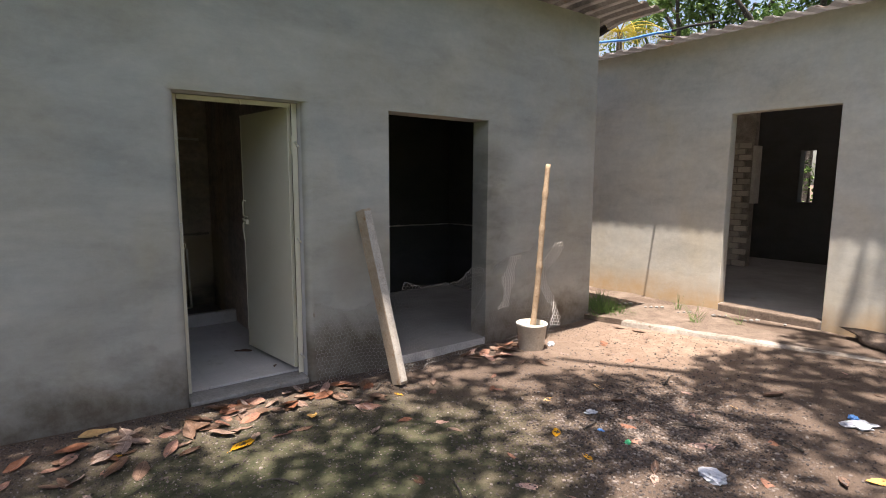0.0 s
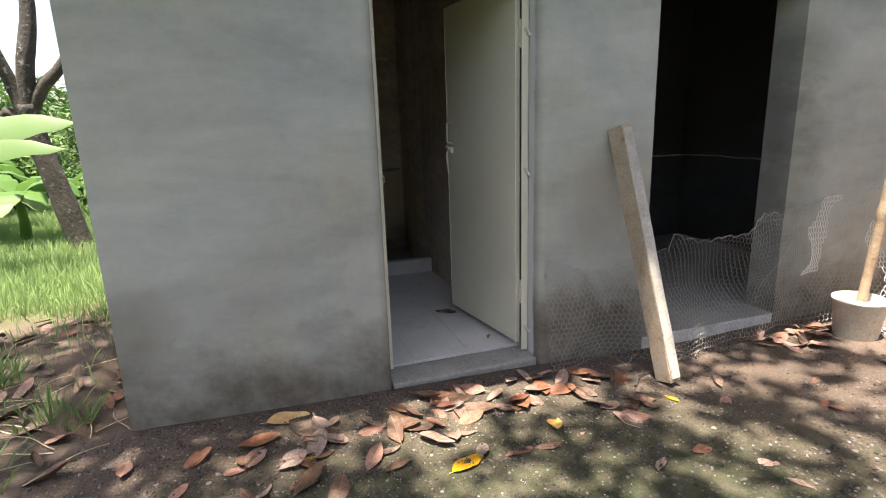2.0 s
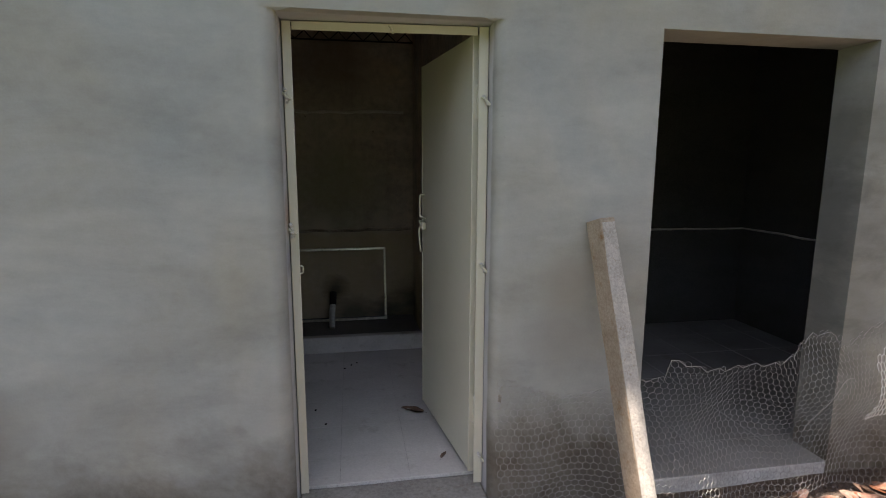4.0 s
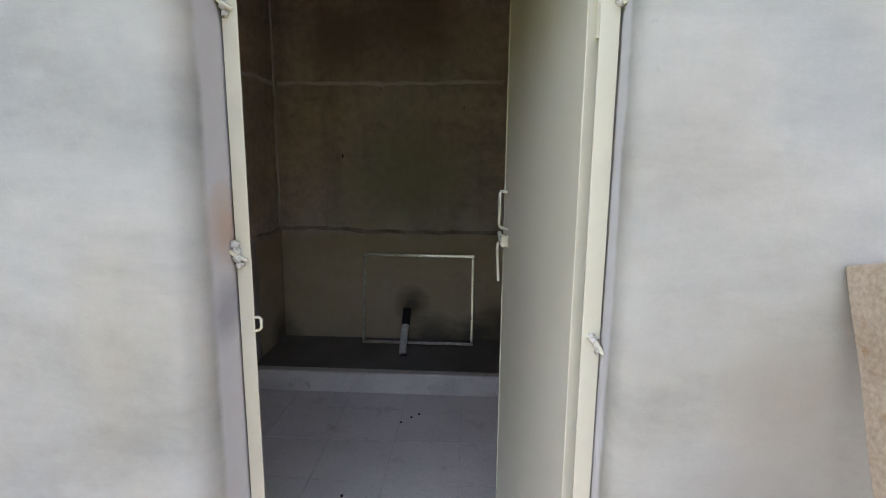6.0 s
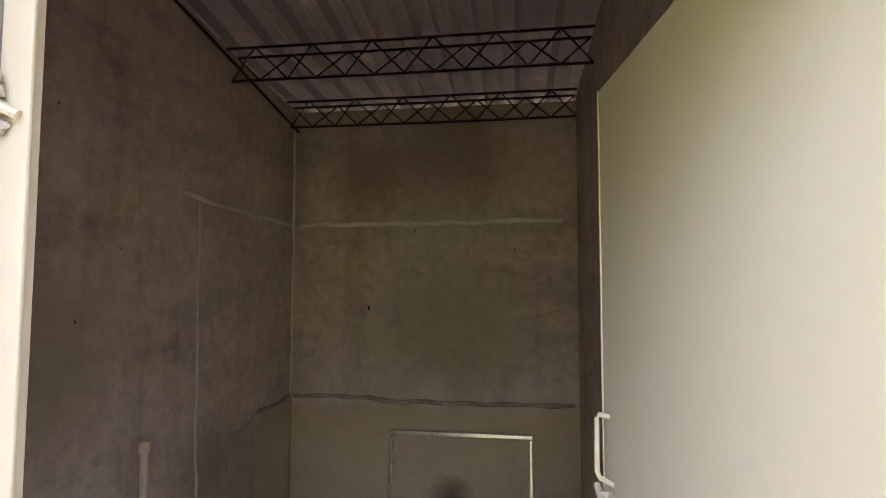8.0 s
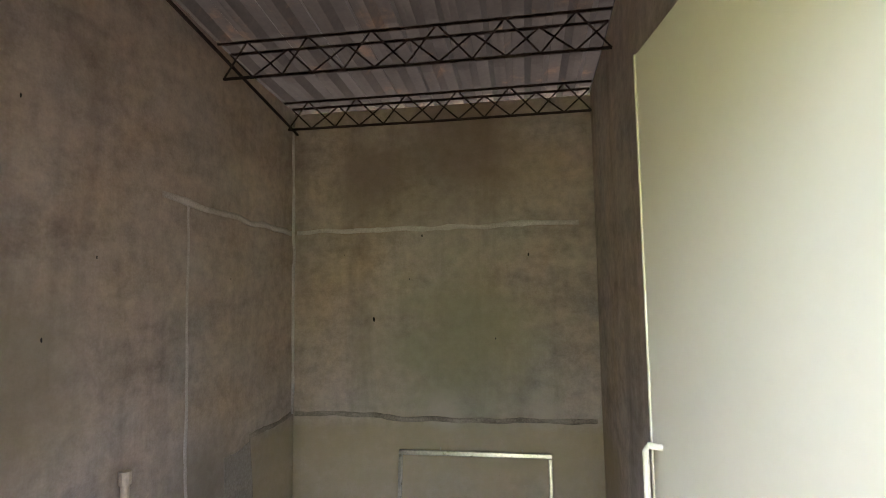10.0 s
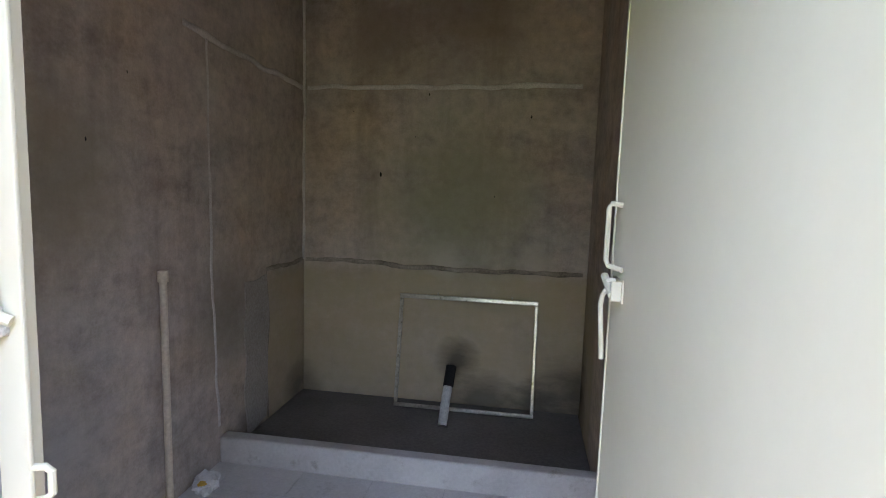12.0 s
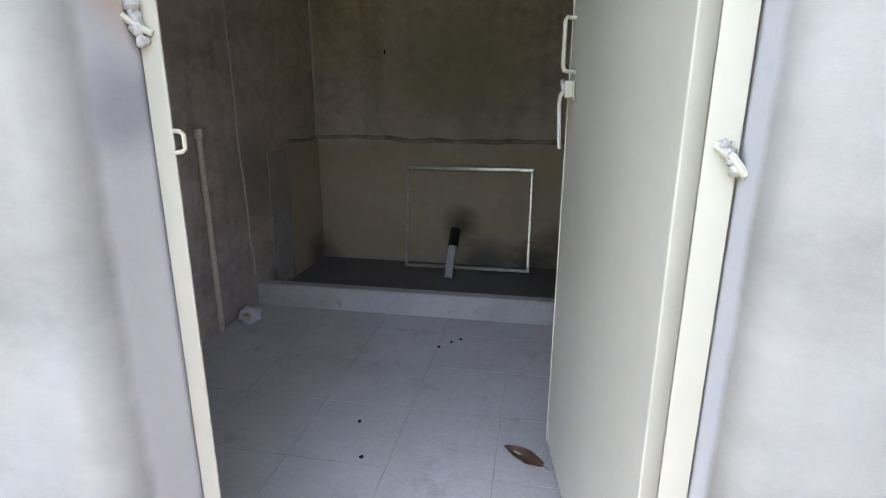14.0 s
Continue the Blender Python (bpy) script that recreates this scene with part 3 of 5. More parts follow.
def blob(centre, size, seed, sub=2):
    bm = bmesh.new()
    bmesh.ops.create_icosphere(bm, subdivisions=sub, radius=1)
    for v in bm.verts:
        v.co *= 0.8 + 0.45 * noise.noise(v.co * 1.7 + Vector((seed, seed * 2, 0)))
        v.co = Vector((v.co.x * size[0], v.co.y * size[1], v.co.z * size[2])) + Vector(centre)
    return bm


JW, JT = 0.846, 2.095          # frame width and top; the frame stands a little askew in the wall


def angle_bar(bm, a, b, inward, w=0.034, t=0.005, d=0.04):
    """An L-section bar from a to b (upright or level): a face strip and a leg that runs into the depth."""
    a, b = Vector(a), Vector(b)
    for size in ((w, t), (t, d)):
        dx = Vector(inward) * size[0]
        lo = Vector([min(a[i], b[i], a[i] + dx[i], b[i] + dx[i]) for i in range(3)])
        hi = Vector([max(a[i], b[i], a[i] + dx[i], b[i] + dx[i]) for i in range(3)])
        box(bm, lo.x, hi.x, 0.0 if size[1] == t else t, t if size[1] == t else d, lo.z, hi.z, bevel=0.0015)
    return bm


def blobs(spots, seed):
    """Several lumps run together into one daub."""
    bm = bmesh.new()
    for i, (c, r) in enumerate(spots):
        one = bmesh.ops.create_icosphere(bm, subdivisions=2, radius=1)
        for v in one["verts"]:
            k = 0.8 + 0.5 * noise.noise(v.co * 1.9 + Vector((seed + i, seed * 2, i)))
            v.co = Vector(c) + v.co * k * r
    return bm


frame_ob = thing("door_frame", (0.017, 0.172, 0), math.degrees(math.atan2(-0.050, 0.844)))
part("jamb", angle_bar(bmesh.new(), (0, 0, FL), (0, 0, JT), (1, 0, 0), w=0.036), M_STEELPAINT, frame_ob)
part("jamb", angle_bar(bmesh.new(), (JW, 0, FL), (JW, 0, JT), (-1, 0, 0), w=0.040, d=0.010), M_STEELPAINT, frame_ob)
part("head", angle_bar(bmesh.new(), (0.04, 0, JT), (JW - 0.046, 0, JT), (0, 0, -1)), M_STEELPAINT, frame_ob)
# lugs welded to the frame and daubed with filler
for x, z, sd in ((0.0, 1.245, 1), (0.0, 1.80, 2), (JW, 1.075, 3), (JW, 1.80, 4), (JW, 0.16, 5)):
    sx = 1 if x < 0.4 else -1
    part("lug", rod([(x - sx * 0.006, -0.022, z + (0.014 if sx > 0 else -0.022)), (x + sx * 0.010, -0.012, z), (x + sx * 0.028, -0.003, z + (-0.010 if sx > 0 else 0.012))], 0.0055, 8), M_STEELPAINT, frame_ob, "bent cream steel lug")
    big = 1.35 if sd == 1 else 1.0
    daub = [((x + sx * (0.004 + 0.005 * i * (1 if sx < 0 else 0.5)), -0.012 + 0.002 * i, z + (0.028 - 0.016 * i if sx > 0 else -0.016 + 0.010 * i)), (0.0105 - 0.001 * (i % 2)) * big) for i in range(4)]
    part("filler", blobs(daub, sd), M_WELD, frame_ob, "lumpy white filler on the lug", True)
part("lug", rod([(0.43, -0.012, JT - 0.008), (0.437, -0.02, JT - 0.02), (0.446, -0.008, JT - 0.04)], 0.005, 6), M_STEELPAINT, frame_ob)
# catch loop on the latch side
part("catch_loop", rod([(0.034, 0.004, 1.093), (0.042, 0.010, 1.092), (0.047, 0.012, 1.087), (0.047, 0.012, 1.065), (0.042, 0.010, 1.06), (0.034, 0.004, 1.059)], 0.0038, 8), M_STEELPAINT, frame_ob, "cream steel catch loop")
tagged(frame_ob, "cream painted steel angle door frame with welded lugs", "door frame")

LEAF_W, LEAF_T = 0.819, 0.028
ANG = 90 + math.degrees(math.atan2(0.116, 0.815))       # from the hinge to the leaf's free edge
door = thing("door", (0.806, 0.164, FL + 0.035), ANG)
LH = 2.02
# leaf local x runs from the hinge to the free edge; local +y is the face turned to the yard
part("leaf_sheet", boxed(0.008, LEAF_W, -LEAF_T + 0.004, -0.003, 0.0, LH, bevel=0.003), M_STEELPAINT, door)
part("hinge_stile", boxed(0.0, 0.014, -LEAF_T, 0.0025, 0.0, LH, bevel=0.0025), M_STEELPAINT, door)
part("free_edge", boxed(LEAF_W - 0.004, LEAF_W + 0.004, -LEAF_T, 0.0, 0.0, LH, bevel=0.002), M_STEELPAINT, door)
for z in (0.32, 1.74):
    part("hinge", rod([(-0.009, -LEAF_T + 0.004, z - 0.07), (-0.009, -LEAF_T + 0.004, z + 0.07)], 0.009, 12), M_STEELPAINT, door, "cream painted barrel hinge")
hx = LEAF_W - 0.062
part("pull_handle", rod([(hx + 0.006, 0.0, 1.295), (hx + 0.012, 0.022, 1.298), (hx + 0.016, 0.026, 1.288), (hx + 0.016, 0.026, 1.178), (hx + 0.012, 0.022, 1.166), (hx - 0.014, 0.0, 1.160)], 0.0058, 8), M_STEELPAINT, door, "bent rod pull handle")
bolt = part("bolt_plate", boxed(hx - 0.035, hx + 0.02, 0.0, 0.004, 1.092, 1.142, bevel=0.002), M_STEELPAINT, door, "cream steel bolt plate")
part("bolt_guide", boxed(hx - 0.034, hx - 0.024, 0.004, 0.026, 1.097, 1.139, bevel=0.003), M_STEELPAINT, bolt)
part("bolt_guide", boxed(hx + 0.006, hx + 0.016, 0.004, 0.026, 1.105, 1.139, bevel=0.003), M_STEELPAINT, bolt)
part("bolt_rod", rod([(hx - 0.03, 0.022, 1.109), (hx + 0.045, 0.018, 1.139)], 0.0085, 10), M_STEELPAINT, bolt, "sliding bolt rod")
part("bolt_tail", rod([(hx + 0.008, 0.02, 1.122), (hx + 0.018, 0.028, 1.10), (hx + 0.02, 0.03, 1.08), (hx + 0.010, 0.024, 0.962)], 0.0055, 8), M_STEELPAINT, bolt, "hanging bolt tail")
tagged(door, "cream painted steel door standing open inward", "door")

# ---- washroom things ----
fr = thing("metal_frame")
lean = math.degrees(math.atan2(0.115, 0.69))
fr.matrix_world = pose(0.165, 2.848, 0.034, -lean, 0, 0)
FWD, FHT = 0.86, 0.70
part("rail", boxed(-FWD / 2, FWD / 2, -0.010, 0.010, FHT - 0.027, FHT, bevel=0.004), M_ALU, fr)
part("rail", boxed(-FWD / 2, FWD / 2, -0.010, 0.010, 0.0, 0.022, bevel=0.004), M_ALU, fr)
part("stile", boxed(-FWD / 2, -FWD / 2 + 0.022, -0.0095, 0.0095, 0.0225, FHT - 0.0275, bevel=0.004), M_ALU, fr)
part("stile", boxed(FWD / 2 - 0.022, FWD / 2, -0.0095, 0.0095, 0.0225, FHT - 0.0275, bevel=0.004), M_ALU, fr)
for x in (-0.19, 0.27):
    part("peg", rod([(x, 0, FHT), (x, 0.002, FHT + 0.018)], 0.004, 6), M_ALU, fr)
tagged(fr, "tarnished metal frame leaning on the shower wall", "frame")

sp = thing("drain_pipe", (0, 0, 0))
part("pipe", rod([(0.078, 2.63, 0.034), (0.08, 2.73, 0.16), (0.085, 2.77, 0.215)], 0.027, 14), M_PVC, sp, "dirty white plastic pipe")
part("charred_end", rod([(0.085, 2.77, 0.215), (0.088, 2.82, 0.275), (0.09, 2.85, 0.315)], 0.032, 12), M_BURNT, sp, "charred black pipe end")
tagged(sp, "short plastic pipe with a charred end leaning on the floor", "pipe")

pp = thing("water_pipe", (XL + 0.016, 1.63, FL))
part("tube", rod([(0, 0.012, 0), (0.002, 0.004, 0.5), (0, 0, 0.975)], 0.0145, 10), M_PVCBEIGE, pp)
part("cap", rod([(0, 0, 0.955), (0, 0, 1.0)], 0.0205, 12), M_PVCBEIGE, pp, "beige end cap")
tagged(pp, "thin beige upright water pipe with a capped end", "pipe")


def crumple(name, loc, size, material, seed, label, cat):
    bm = bmesh.new()
    bmesh.ops.create_icosphere(bm, subdivisions=3, radius=1)
    for v in bm.verts:
        d = v.co.copy()
        k = 0.72 + 0.5 * noise.noise(d * 2.2 + Vector((seed, 0, 0))) + 0.25 * abs(noise.noise(d * 5.5 + Vector((0, seed, 0))))
        v.co = Vector((d.x * size[0] * k, d.y * size[1] * k, max(d.z, -0.55) * size[2] * k + size[2] * 0.5))
    ob = part(name, bm, material)
    ob.matrix_world = pose(*loc, 0, 0, seed * 37)
    return tagged(ob, label, cat)


crumple("rag", (-0.845, 1.79, FL), (0.095, 0.07, 0.05), M_RAG, 3, "crumpled white rag on the floor by the pipe", "rag")
crumple("paper_scrap", (-0.835, 1.745, FL + 0.045), (0.022, 0.02, 0.012), M_YELLOW, 5, "yellow scrap lying on the white rag", "scrap")

# pock marks and chips in the washroom render
for i, (x, y, z, s) in enumerate(((-0.417, YB, 1.464, 1.6), (0.498, YB, 1.827, 1.0), (-0.121, YB, 1.953, 0.9), (0.3, YB, 1.35, 0.6), (-0.2, YB, 1.7, 0.6), (XL, 1.49, 1.752, 1.1), (XL, 1.3, 1.5, 0.7), (XL, 1.2, 2.2, 0.8), (XL, 2.3, 1.7, 0.6), (-0.6, YB, 1.85, 0.6))):
    flat = (0.006 * s, 0.0025, 0.014 * s) if y == YB else (0.0025, 0.006 * s, 0.014 * s)
    tagged(part("trim_pock", blob((x, y, z), flat, i, 1), M_BURNT), "small dark pock in the render", "pock mark", kind="structure")

bm = boxed(XL - 0.002, XL + 0.004, 2.27, 2.51, 0.04, 0.88, bevel=0.0015)
bmesh.ops.subdivide_edges(bm, edges=bm.edges[:], cuts=9, use_grid_fill=True)
for v in bm.verts:
    v.co += Vector((0, noise.noise(v.co * 7) * 0.03, noise.noise(v.co * 6 + Vector((4, 0, 0))) * 0.03))
tagged(part("trim_render_patch", bm, M_PATCH), "smooth grey patch in the washroom render", "render patch", kind="structure")

# ---- yard things ----
pl = thing("plank", (1.42, -0.425, -0.035))
top_v = Vector((1.315, -0.052, 1.30)) - Vector((1.42, -0.425, -0.035))
L = top_v.length
bm = boxed(-0.036, 0.036, -0.055, 0.055, 0, L, bevel=0.005)
bmesh.ops.subdivide_edges(bm, edges=[e for e in bm.edges if abs((e.verts[0].co - e.verts[1].co).z) > 0.5], cuts=24)
for v in bm.verts:
    v.co += Vector((noise.noise(v.co * 6), noise.noise(v.co * 6 + Vector((9, 0, 0))), 0)) * 0.004
zax = top_v.normalized()
xax = Vector((math.cos(0.12), math.sin(0.12), 0))
xax = (xax - zax * xax.dot(zax)).normalized()
yax = zax.cross(xax)
pl.matrix_world = Matrix.Translation(pl.location) @ Matrix((xax, yax, zax)).transposed().to_4x4()
part("board", bm, M_WOOD, pl)
bm = boxed(-0.033, 0.033, -0.0585, -0.0553, 0.02, L - 0.02, bevel=0.001)
bmesh.ops.subdivide_edges(bm, edges=bm.edges[:], cuts=5, use_grid_fill=True)
for v in bm.verts:
    v.co += Vector((noise.noise(v.co * 20) * 0.006, noise.noise(v.co * 30) * 0.002, 0))
part("mortar_crust", bm, M_WOODPALE, pl, "pale crust of dried mortar")
tagged(pl, "rough mortar-stained wooden plank leaning on the wall", "plank")

bk = thing("bucket", (2.93, -0.362, ground_z(2.93, -0.362) - 0.006))
bm = bmesh.new()
prof = [(0.0, 0.006), (0.112, 0.0), (0.118, 0.006), (0.140, 0.235), (0.149, 0.238), (0.149, 0.252), (0.141, 0.256), (0.135, 0.245), (0.132, 0.20)]
rings = []
for r, z in prof[1:]:
    rings.append([bm.verts.new((r * math.cos(2 * math.pi * k / 36), r * math.sin(2 * math.pi * k / 36), z)) for k in range(36)])
for a, b in zip(rings, rings[1:]):
    for k in range(36):
        bm.faces.new((a[k], a[(k + 1) % 36], b[(k + 1) % 36], b[k]))
bm.faces.new(rings[0][::-1])
part("pail", bm, M_BUCKET, bk, "scuffed off-white plastic pail", True)
bm = bmesh.new()
bmesh.ops.create_circle(bm, cap_ends=True, radius=0.133, segments=36)
bmesh.ops.poke(bm, faces=bm.faces[:])
bmesh.ops.subdivide_edges(bm, edges=bm.edges[:], cuts=3)
for v in bm.verts:
    v.co.z = 0.205 + 0.018 * noise.noise(v.co * 14) + 0.03 * max(0, 1 - v.co.length / 0.07)
part("cement_fill", bm, M_CEMENT, bk, "set pale cement filling", True)
tagged(bk, "off-white plastic bucket filled with set cement on the soil", "bucket")

pts, radii = [], []
p0, p1 = Vector((2.945, -0.362, 0.1)), Vector((3.082, -0.368, 1.692))
for i in range(41):
    f = i / 40
    p = p0.lerp(p1, f) + Vector((0.010 * math.sin(f * 7), 0.008 * math.cos(f * 5), 0))
    pts.append(p)
    knot = sum(0.010 * math.exp(-((f - k) / 0.018) ** 2) for k in (0.40, 0.62, 0.83))
    radii.append(0.029 - 0.006 * f + knot + 0.003 * noise.noise(p * 12))
tagged(part("wooden_pole", tube(bmesh.new(), pts, 0.025, 12, radii=radii), M_POLE, smooth=True), "knotty peeled wooden pole set in the bucket", "pole")


# chicken wire sagging in front of the doorway
def wire_at(u, v):
    """u along the wall in metres from x=1.40, v up."""
    x = 1.40 + u
    y = -0.09 - 0.05 * math.sin(u * 3.1) - 0.09 * noise.noise(Vector((u * 2.2, v * 2.2, 0)))
    if x > 2.7:
        y -= 0.10 * (x - 2.7)
    y -= 0.22 * max(0.0, 0.35 - v) ** 1.0 + 0.05 * math.sin(9 * v + 3 * u) * min(1.0, v * 3)
    z = -0.03 + v + 0.03 * noise.noise(Vector((u * 2.5, v * 1.5, 7)))
    return Vector((x + 0.05 * noise.noise(Vector((u * 1.4, v * 3, 3))), min(y, -0.02), z + 0.03 * noise.noise(Vector((u * 4, v * 4, 5)))))


def wire_top(u):
    if u < 0.2:
        return 0.58 + 0.06 * math.sin(u * 9.0)
    if u < 1.25:
        return 0.70 + 0.05 * math.sin(u * 6.0 + 1.0)
    return 0.70 + 0.30 * (u - 1.25) + 0.04 * math.sin(u * 9)


def netting(keep, w, h, r):
    """Hexagon mesh of thin wire wherever keep(u, v) holds."""
    bm, seen = bmesh.new(), set()
    for j in range(int(1.1 / (h * 0.75))):
        for i in range(int(-0.5 / w), int(2.1 / w)):
            u0 = i * w + (w / 2 if j % 2 else 0)
            v0 = j * h * 0.75
            if not keep(u0, v0):
                continue
            c = [(u0, v0 + h / 2), (u0 + w / 2, v0 + h / 4), (u0 + w / 2, v0 - h / 4), (u0, v0 - h / 2), (u0 - w / 2, v0 - h / 4), (u0 - w / 2, v0 + h / 4)]
            for a, b in zip(c, c[1:] + c[:1]):
                key = tuple(sorted(((round(a[0], 3), round(a[1], 3)), (round(b[0], 3), round(b[1], 3)))))
                if key in seen or min(a[1], b[1]) < 0:
                    continue
                seen.add(key)
                tube(bm, [wire_at(*a), wire_at(*b)], r, 3, cap=False)
    return bm


def build_wire():
    t = thing("chicken_wire")
    bm = netting(lambda u, v: u < 2.0 and v < wire_top(u) and not (1.62 < u < 1.68 and v > 0.3), 0.031, 0.037, 0.0010)
    for u0, u1 in ((-0.45, 0.2), (0.2, 1.25), (1.25, 1.98)):      # twisted selvedge along the top
        tube(bm, [wire_at(u0 + (u1 - u0) * k / 30, wire_top(u0 + (u1 - u0) * k / 30) + 0.012 * math.sin(k * 2.1)) for k in range(31)], 0.0016, 4)
    tube(bm, [wire_at(0.95 + 0.014 * k, 0.32 + 0.030 * k - 0.0009 * k * k) - Vector((0, 0.04, 0)) for k in range(19)], 0.0018, 4)   # a fold across the doorway
    for seed, u, v in ((1, 0.25, 0.02), (2, 1.5, 0.8), (3, 1.75, 0.88), (4, 0.3, 0.05), (5, 0.05, 0.03)):
        tube(bm, [wire_at(u, v) + Vector((0.05 * i * math.sin(seed), -0.03 * math.sin(i * seed), 0.02 * math.sin(i * 1.7 + seed))) * 0.8 for i in range(6)], 0.0014, 4)
    part("net", bm, M_WIREDULL, t)
    fold = netting(lambda u, v: 0.36 < v < 0.84 and abs(u - 1.40 - 0.42 * (v - 0.42)) < 0.055 + 0.02 * math.sin(v * 23), 0.022, 0.044, 0.0026)
    bmesh.ops.translate(fold, verts=fold.verts[:], vec=(0, -0.045, 0))
    part("fold", fold, M_WIRE, t, "pale bunched fold of the netting")
    edge = netting(lambda u, v: 0.10 < v < 0.95 and abs(u - 1.97 - 0.05 * math.sin(v * 7)) < 0.04 + 0.02 * math.sin(v * 17), 0.026, 0.044, 0.0023)
    bmesh.ops.translate(edge, verts=edge.verts[:], vec=(0, -0.035, 0))
    part("fold", edge, M_WIRE, t, "pale bunched fold of the netting")
    return tagged(t, "torn sagging chicken wire netting across the doorway", "wire netting")


build_wire()

# ---- neighbouring building ----
M_APRON = surface("dusty_cement_apron", (0.085, 0.06, 0.045), (0.21, 0.165, 0.13), 6.0, 60, 0.95, spots=(0.075, 0.05, 0.036), bump=1.0, depth=0.012)
RX = 5.5
RD = (-1.89, -0.865, 0.147, 2.293)
tagged(wall("wall_neighbour_front", "y", RX, 0.14, -7.0, 4.2, -0.3, 3.19, M_RWALL, [(RD[0], RD[1], -0.3, RD[3])], 0.3, 0.008, 0.014), "buff cement plaster wall with an ochre stained foot", "wall")
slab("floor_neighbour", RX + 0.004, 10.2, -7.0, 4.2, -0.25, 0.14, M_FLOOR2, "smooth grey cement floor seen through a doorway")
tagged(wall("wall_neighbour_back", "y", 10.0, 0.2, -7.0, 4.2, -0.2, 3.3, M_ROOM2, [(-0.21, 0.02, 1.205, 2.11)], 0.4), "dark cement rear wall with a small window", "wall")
tagged(wall("wall_neighbour_north", "x", 4.2, 0.2, RX, 10.2, -0.2, 3.4, M_RWALL), "buff cement end wall", "wall")
tagged(wall("wall_neighbour_south", "x", -7.2, 0.2, RX, 10.2, -0.2, 3.4, M_RWALL), "buff cement end wall", "wall")
roof_sheet("roof_neighbour", RX - 0.33, 10.6, -7.4, 4.6, lambda x: 3.20 + (0.06 if x > RX else 0.2) * (x - RX), 0.19, 0.032, "x", M_ZINC, "weathered ribbed zinc roof sheets with a wavy eave")
tagged(part("sill_neighbour", boxed(RX - 0.012, RX + 0.16, RD[0] + 0.002, RD[1] - 0.002, -0.2, 0.142, bevel=0.015), M_APRON), "worn cement door sill", "sill", kind="structure")
M_BLOCK = surface("cement_block", (0.5, 0.45, 0.36), (0.68, 0.62, 0.52), 6, 70, 0.9, rand=0.4, bump=0.5)
blockwall = tagged(part("wall_block_partition", boxed(8.655, 8.79, 0.225, 1.85, 0.14, 3.1), M_LIP), "bare cement block partition", "wall", kind="structure")
proto = None
for row in range(21):
    for col in range(6):
        y0 = 0.235 + col * 0.215 + (0.107 if row % 2 else 0)
        z0 = 0.145 + row * 0.098
        if proto is None:
            proto = part("block", boxed(-0.06, 0.0, 0.0, 0.203, 0.0, 0.086, bevel=0.005), M_BLOCK, blockwall)
            ob = proto
        else:
            ob = new("block", proto.data)
            ob.parent = blockwall
        ob.location = (8.66, y0, z0)
# the strip's pale colour stands for light on the partition's end
tagged(part("partition_lit_end", boxed(8.60, 8.80, 0.16, 0.215, 1.2, 2.14, bevel=0.004), M_BUCKET), "pale strip standing for the lit end of the partition", "board", kind="structure")
# cement apron at the foot of the neighbour's wall, with a pale edging that runs askew
def apron_edge(y):
    return 4.17 - 0.30 * y + 0.04 * noise.noise(Vector((0, y * 1.1, 0))) if y > -3.6 else 5.2


bm = bmesh.new()
aline = []
for i in range(81):
    y = -3.6 + i * 0.06
    row = []
    for f in (0.0, 0.0, 0.2, 0.4, 0.6, 0.8, 1.0):
        x = apron_edge(y) + (RX - 0.004 - apron_edge(y)) * f
        z = 0.022 + 0.02 * noise.noise(Vector((x * 2, y * 2, 0))) + 0.03 * f
        row.append(bm.verts.new((x, y, z if row else -0.2)))
    aline.append(row)
for p, q in zip(aline, aline[1:]):
    for k in range(6):
        bm.faces.new((p[k], p[k + 1], q[k + 1], q[k]))
bmesh.ops.recalc_face_normals(bm, faces=bm.faces[:])
tagged(part("pavement_apron", bm, M_APRON), "cracked dusty cement apron strip", "pavement", kind="structure")
M_EDGING = surface("dirty_edging", (0.13, 0.105, 0.08), (0.33, 0.30, 0.265), 5, 50, 0.95, spots=(0.13, 0.1, 0.07), bump=0.7)
eb = bmesh.new()
for i in range(52):
    y = -3.5 + i * 0.06
    sec = [(-0.045, -0.2), (-0.045, 0.018), (-0.03, 0.03), (0.03, 0.036), (0.045, 0.03), (0.045, -0.2)]
    row = [eb.verts.new((apron_edge(y) + dx, y, dz + 0.016 * noise.noise(Vector((dx * 30, y * 5, 1))))) for dx, dz in sec]
    if i:
        for k in range(5):
            eb.faces.new((last[k], last[k + 1], row[k + 1], row[k]))
    last = row
tagged(part("pavement_edging", eb, M_EDGING, smooth=True), "pale cement edging strip", "edging", kind="structure")
tagged(part("cement_mound", blob((RX - 0.12, -2.75, 0.07), (0.22, 0.75, 0.16), 4, 3), M_APRON, smooth=True), "lump of cement against the wall foot", "cement lump")

for i in range(26):
    ax, ay = 4.55 + 0.9 * ((i * 0.618) % 1.0), -1.9 + 2.6 * ((i * 0.377 + 0.2) % 1.0)
    if ax > apron_edge(ay) + 0.08:
        sz = 0.018 + 0.022 * ((i * 0.731) % 1.0)
        az = 0.022 + 0.02 * noise.noise(Vector((ax * 2, ay * 2, 0))) + 0.03 * (ax - apron_edge(ay)) / (RX - apron_edge(ay))
        tagged(part("stone", blob((ax, ay, az + sz * 0.25), (sz, sz * 0.8, sz * 0.55), i, 2), M_SLAB, smooth=True), "small pale stone on the dusty apron", "stone", "stones on the apron")

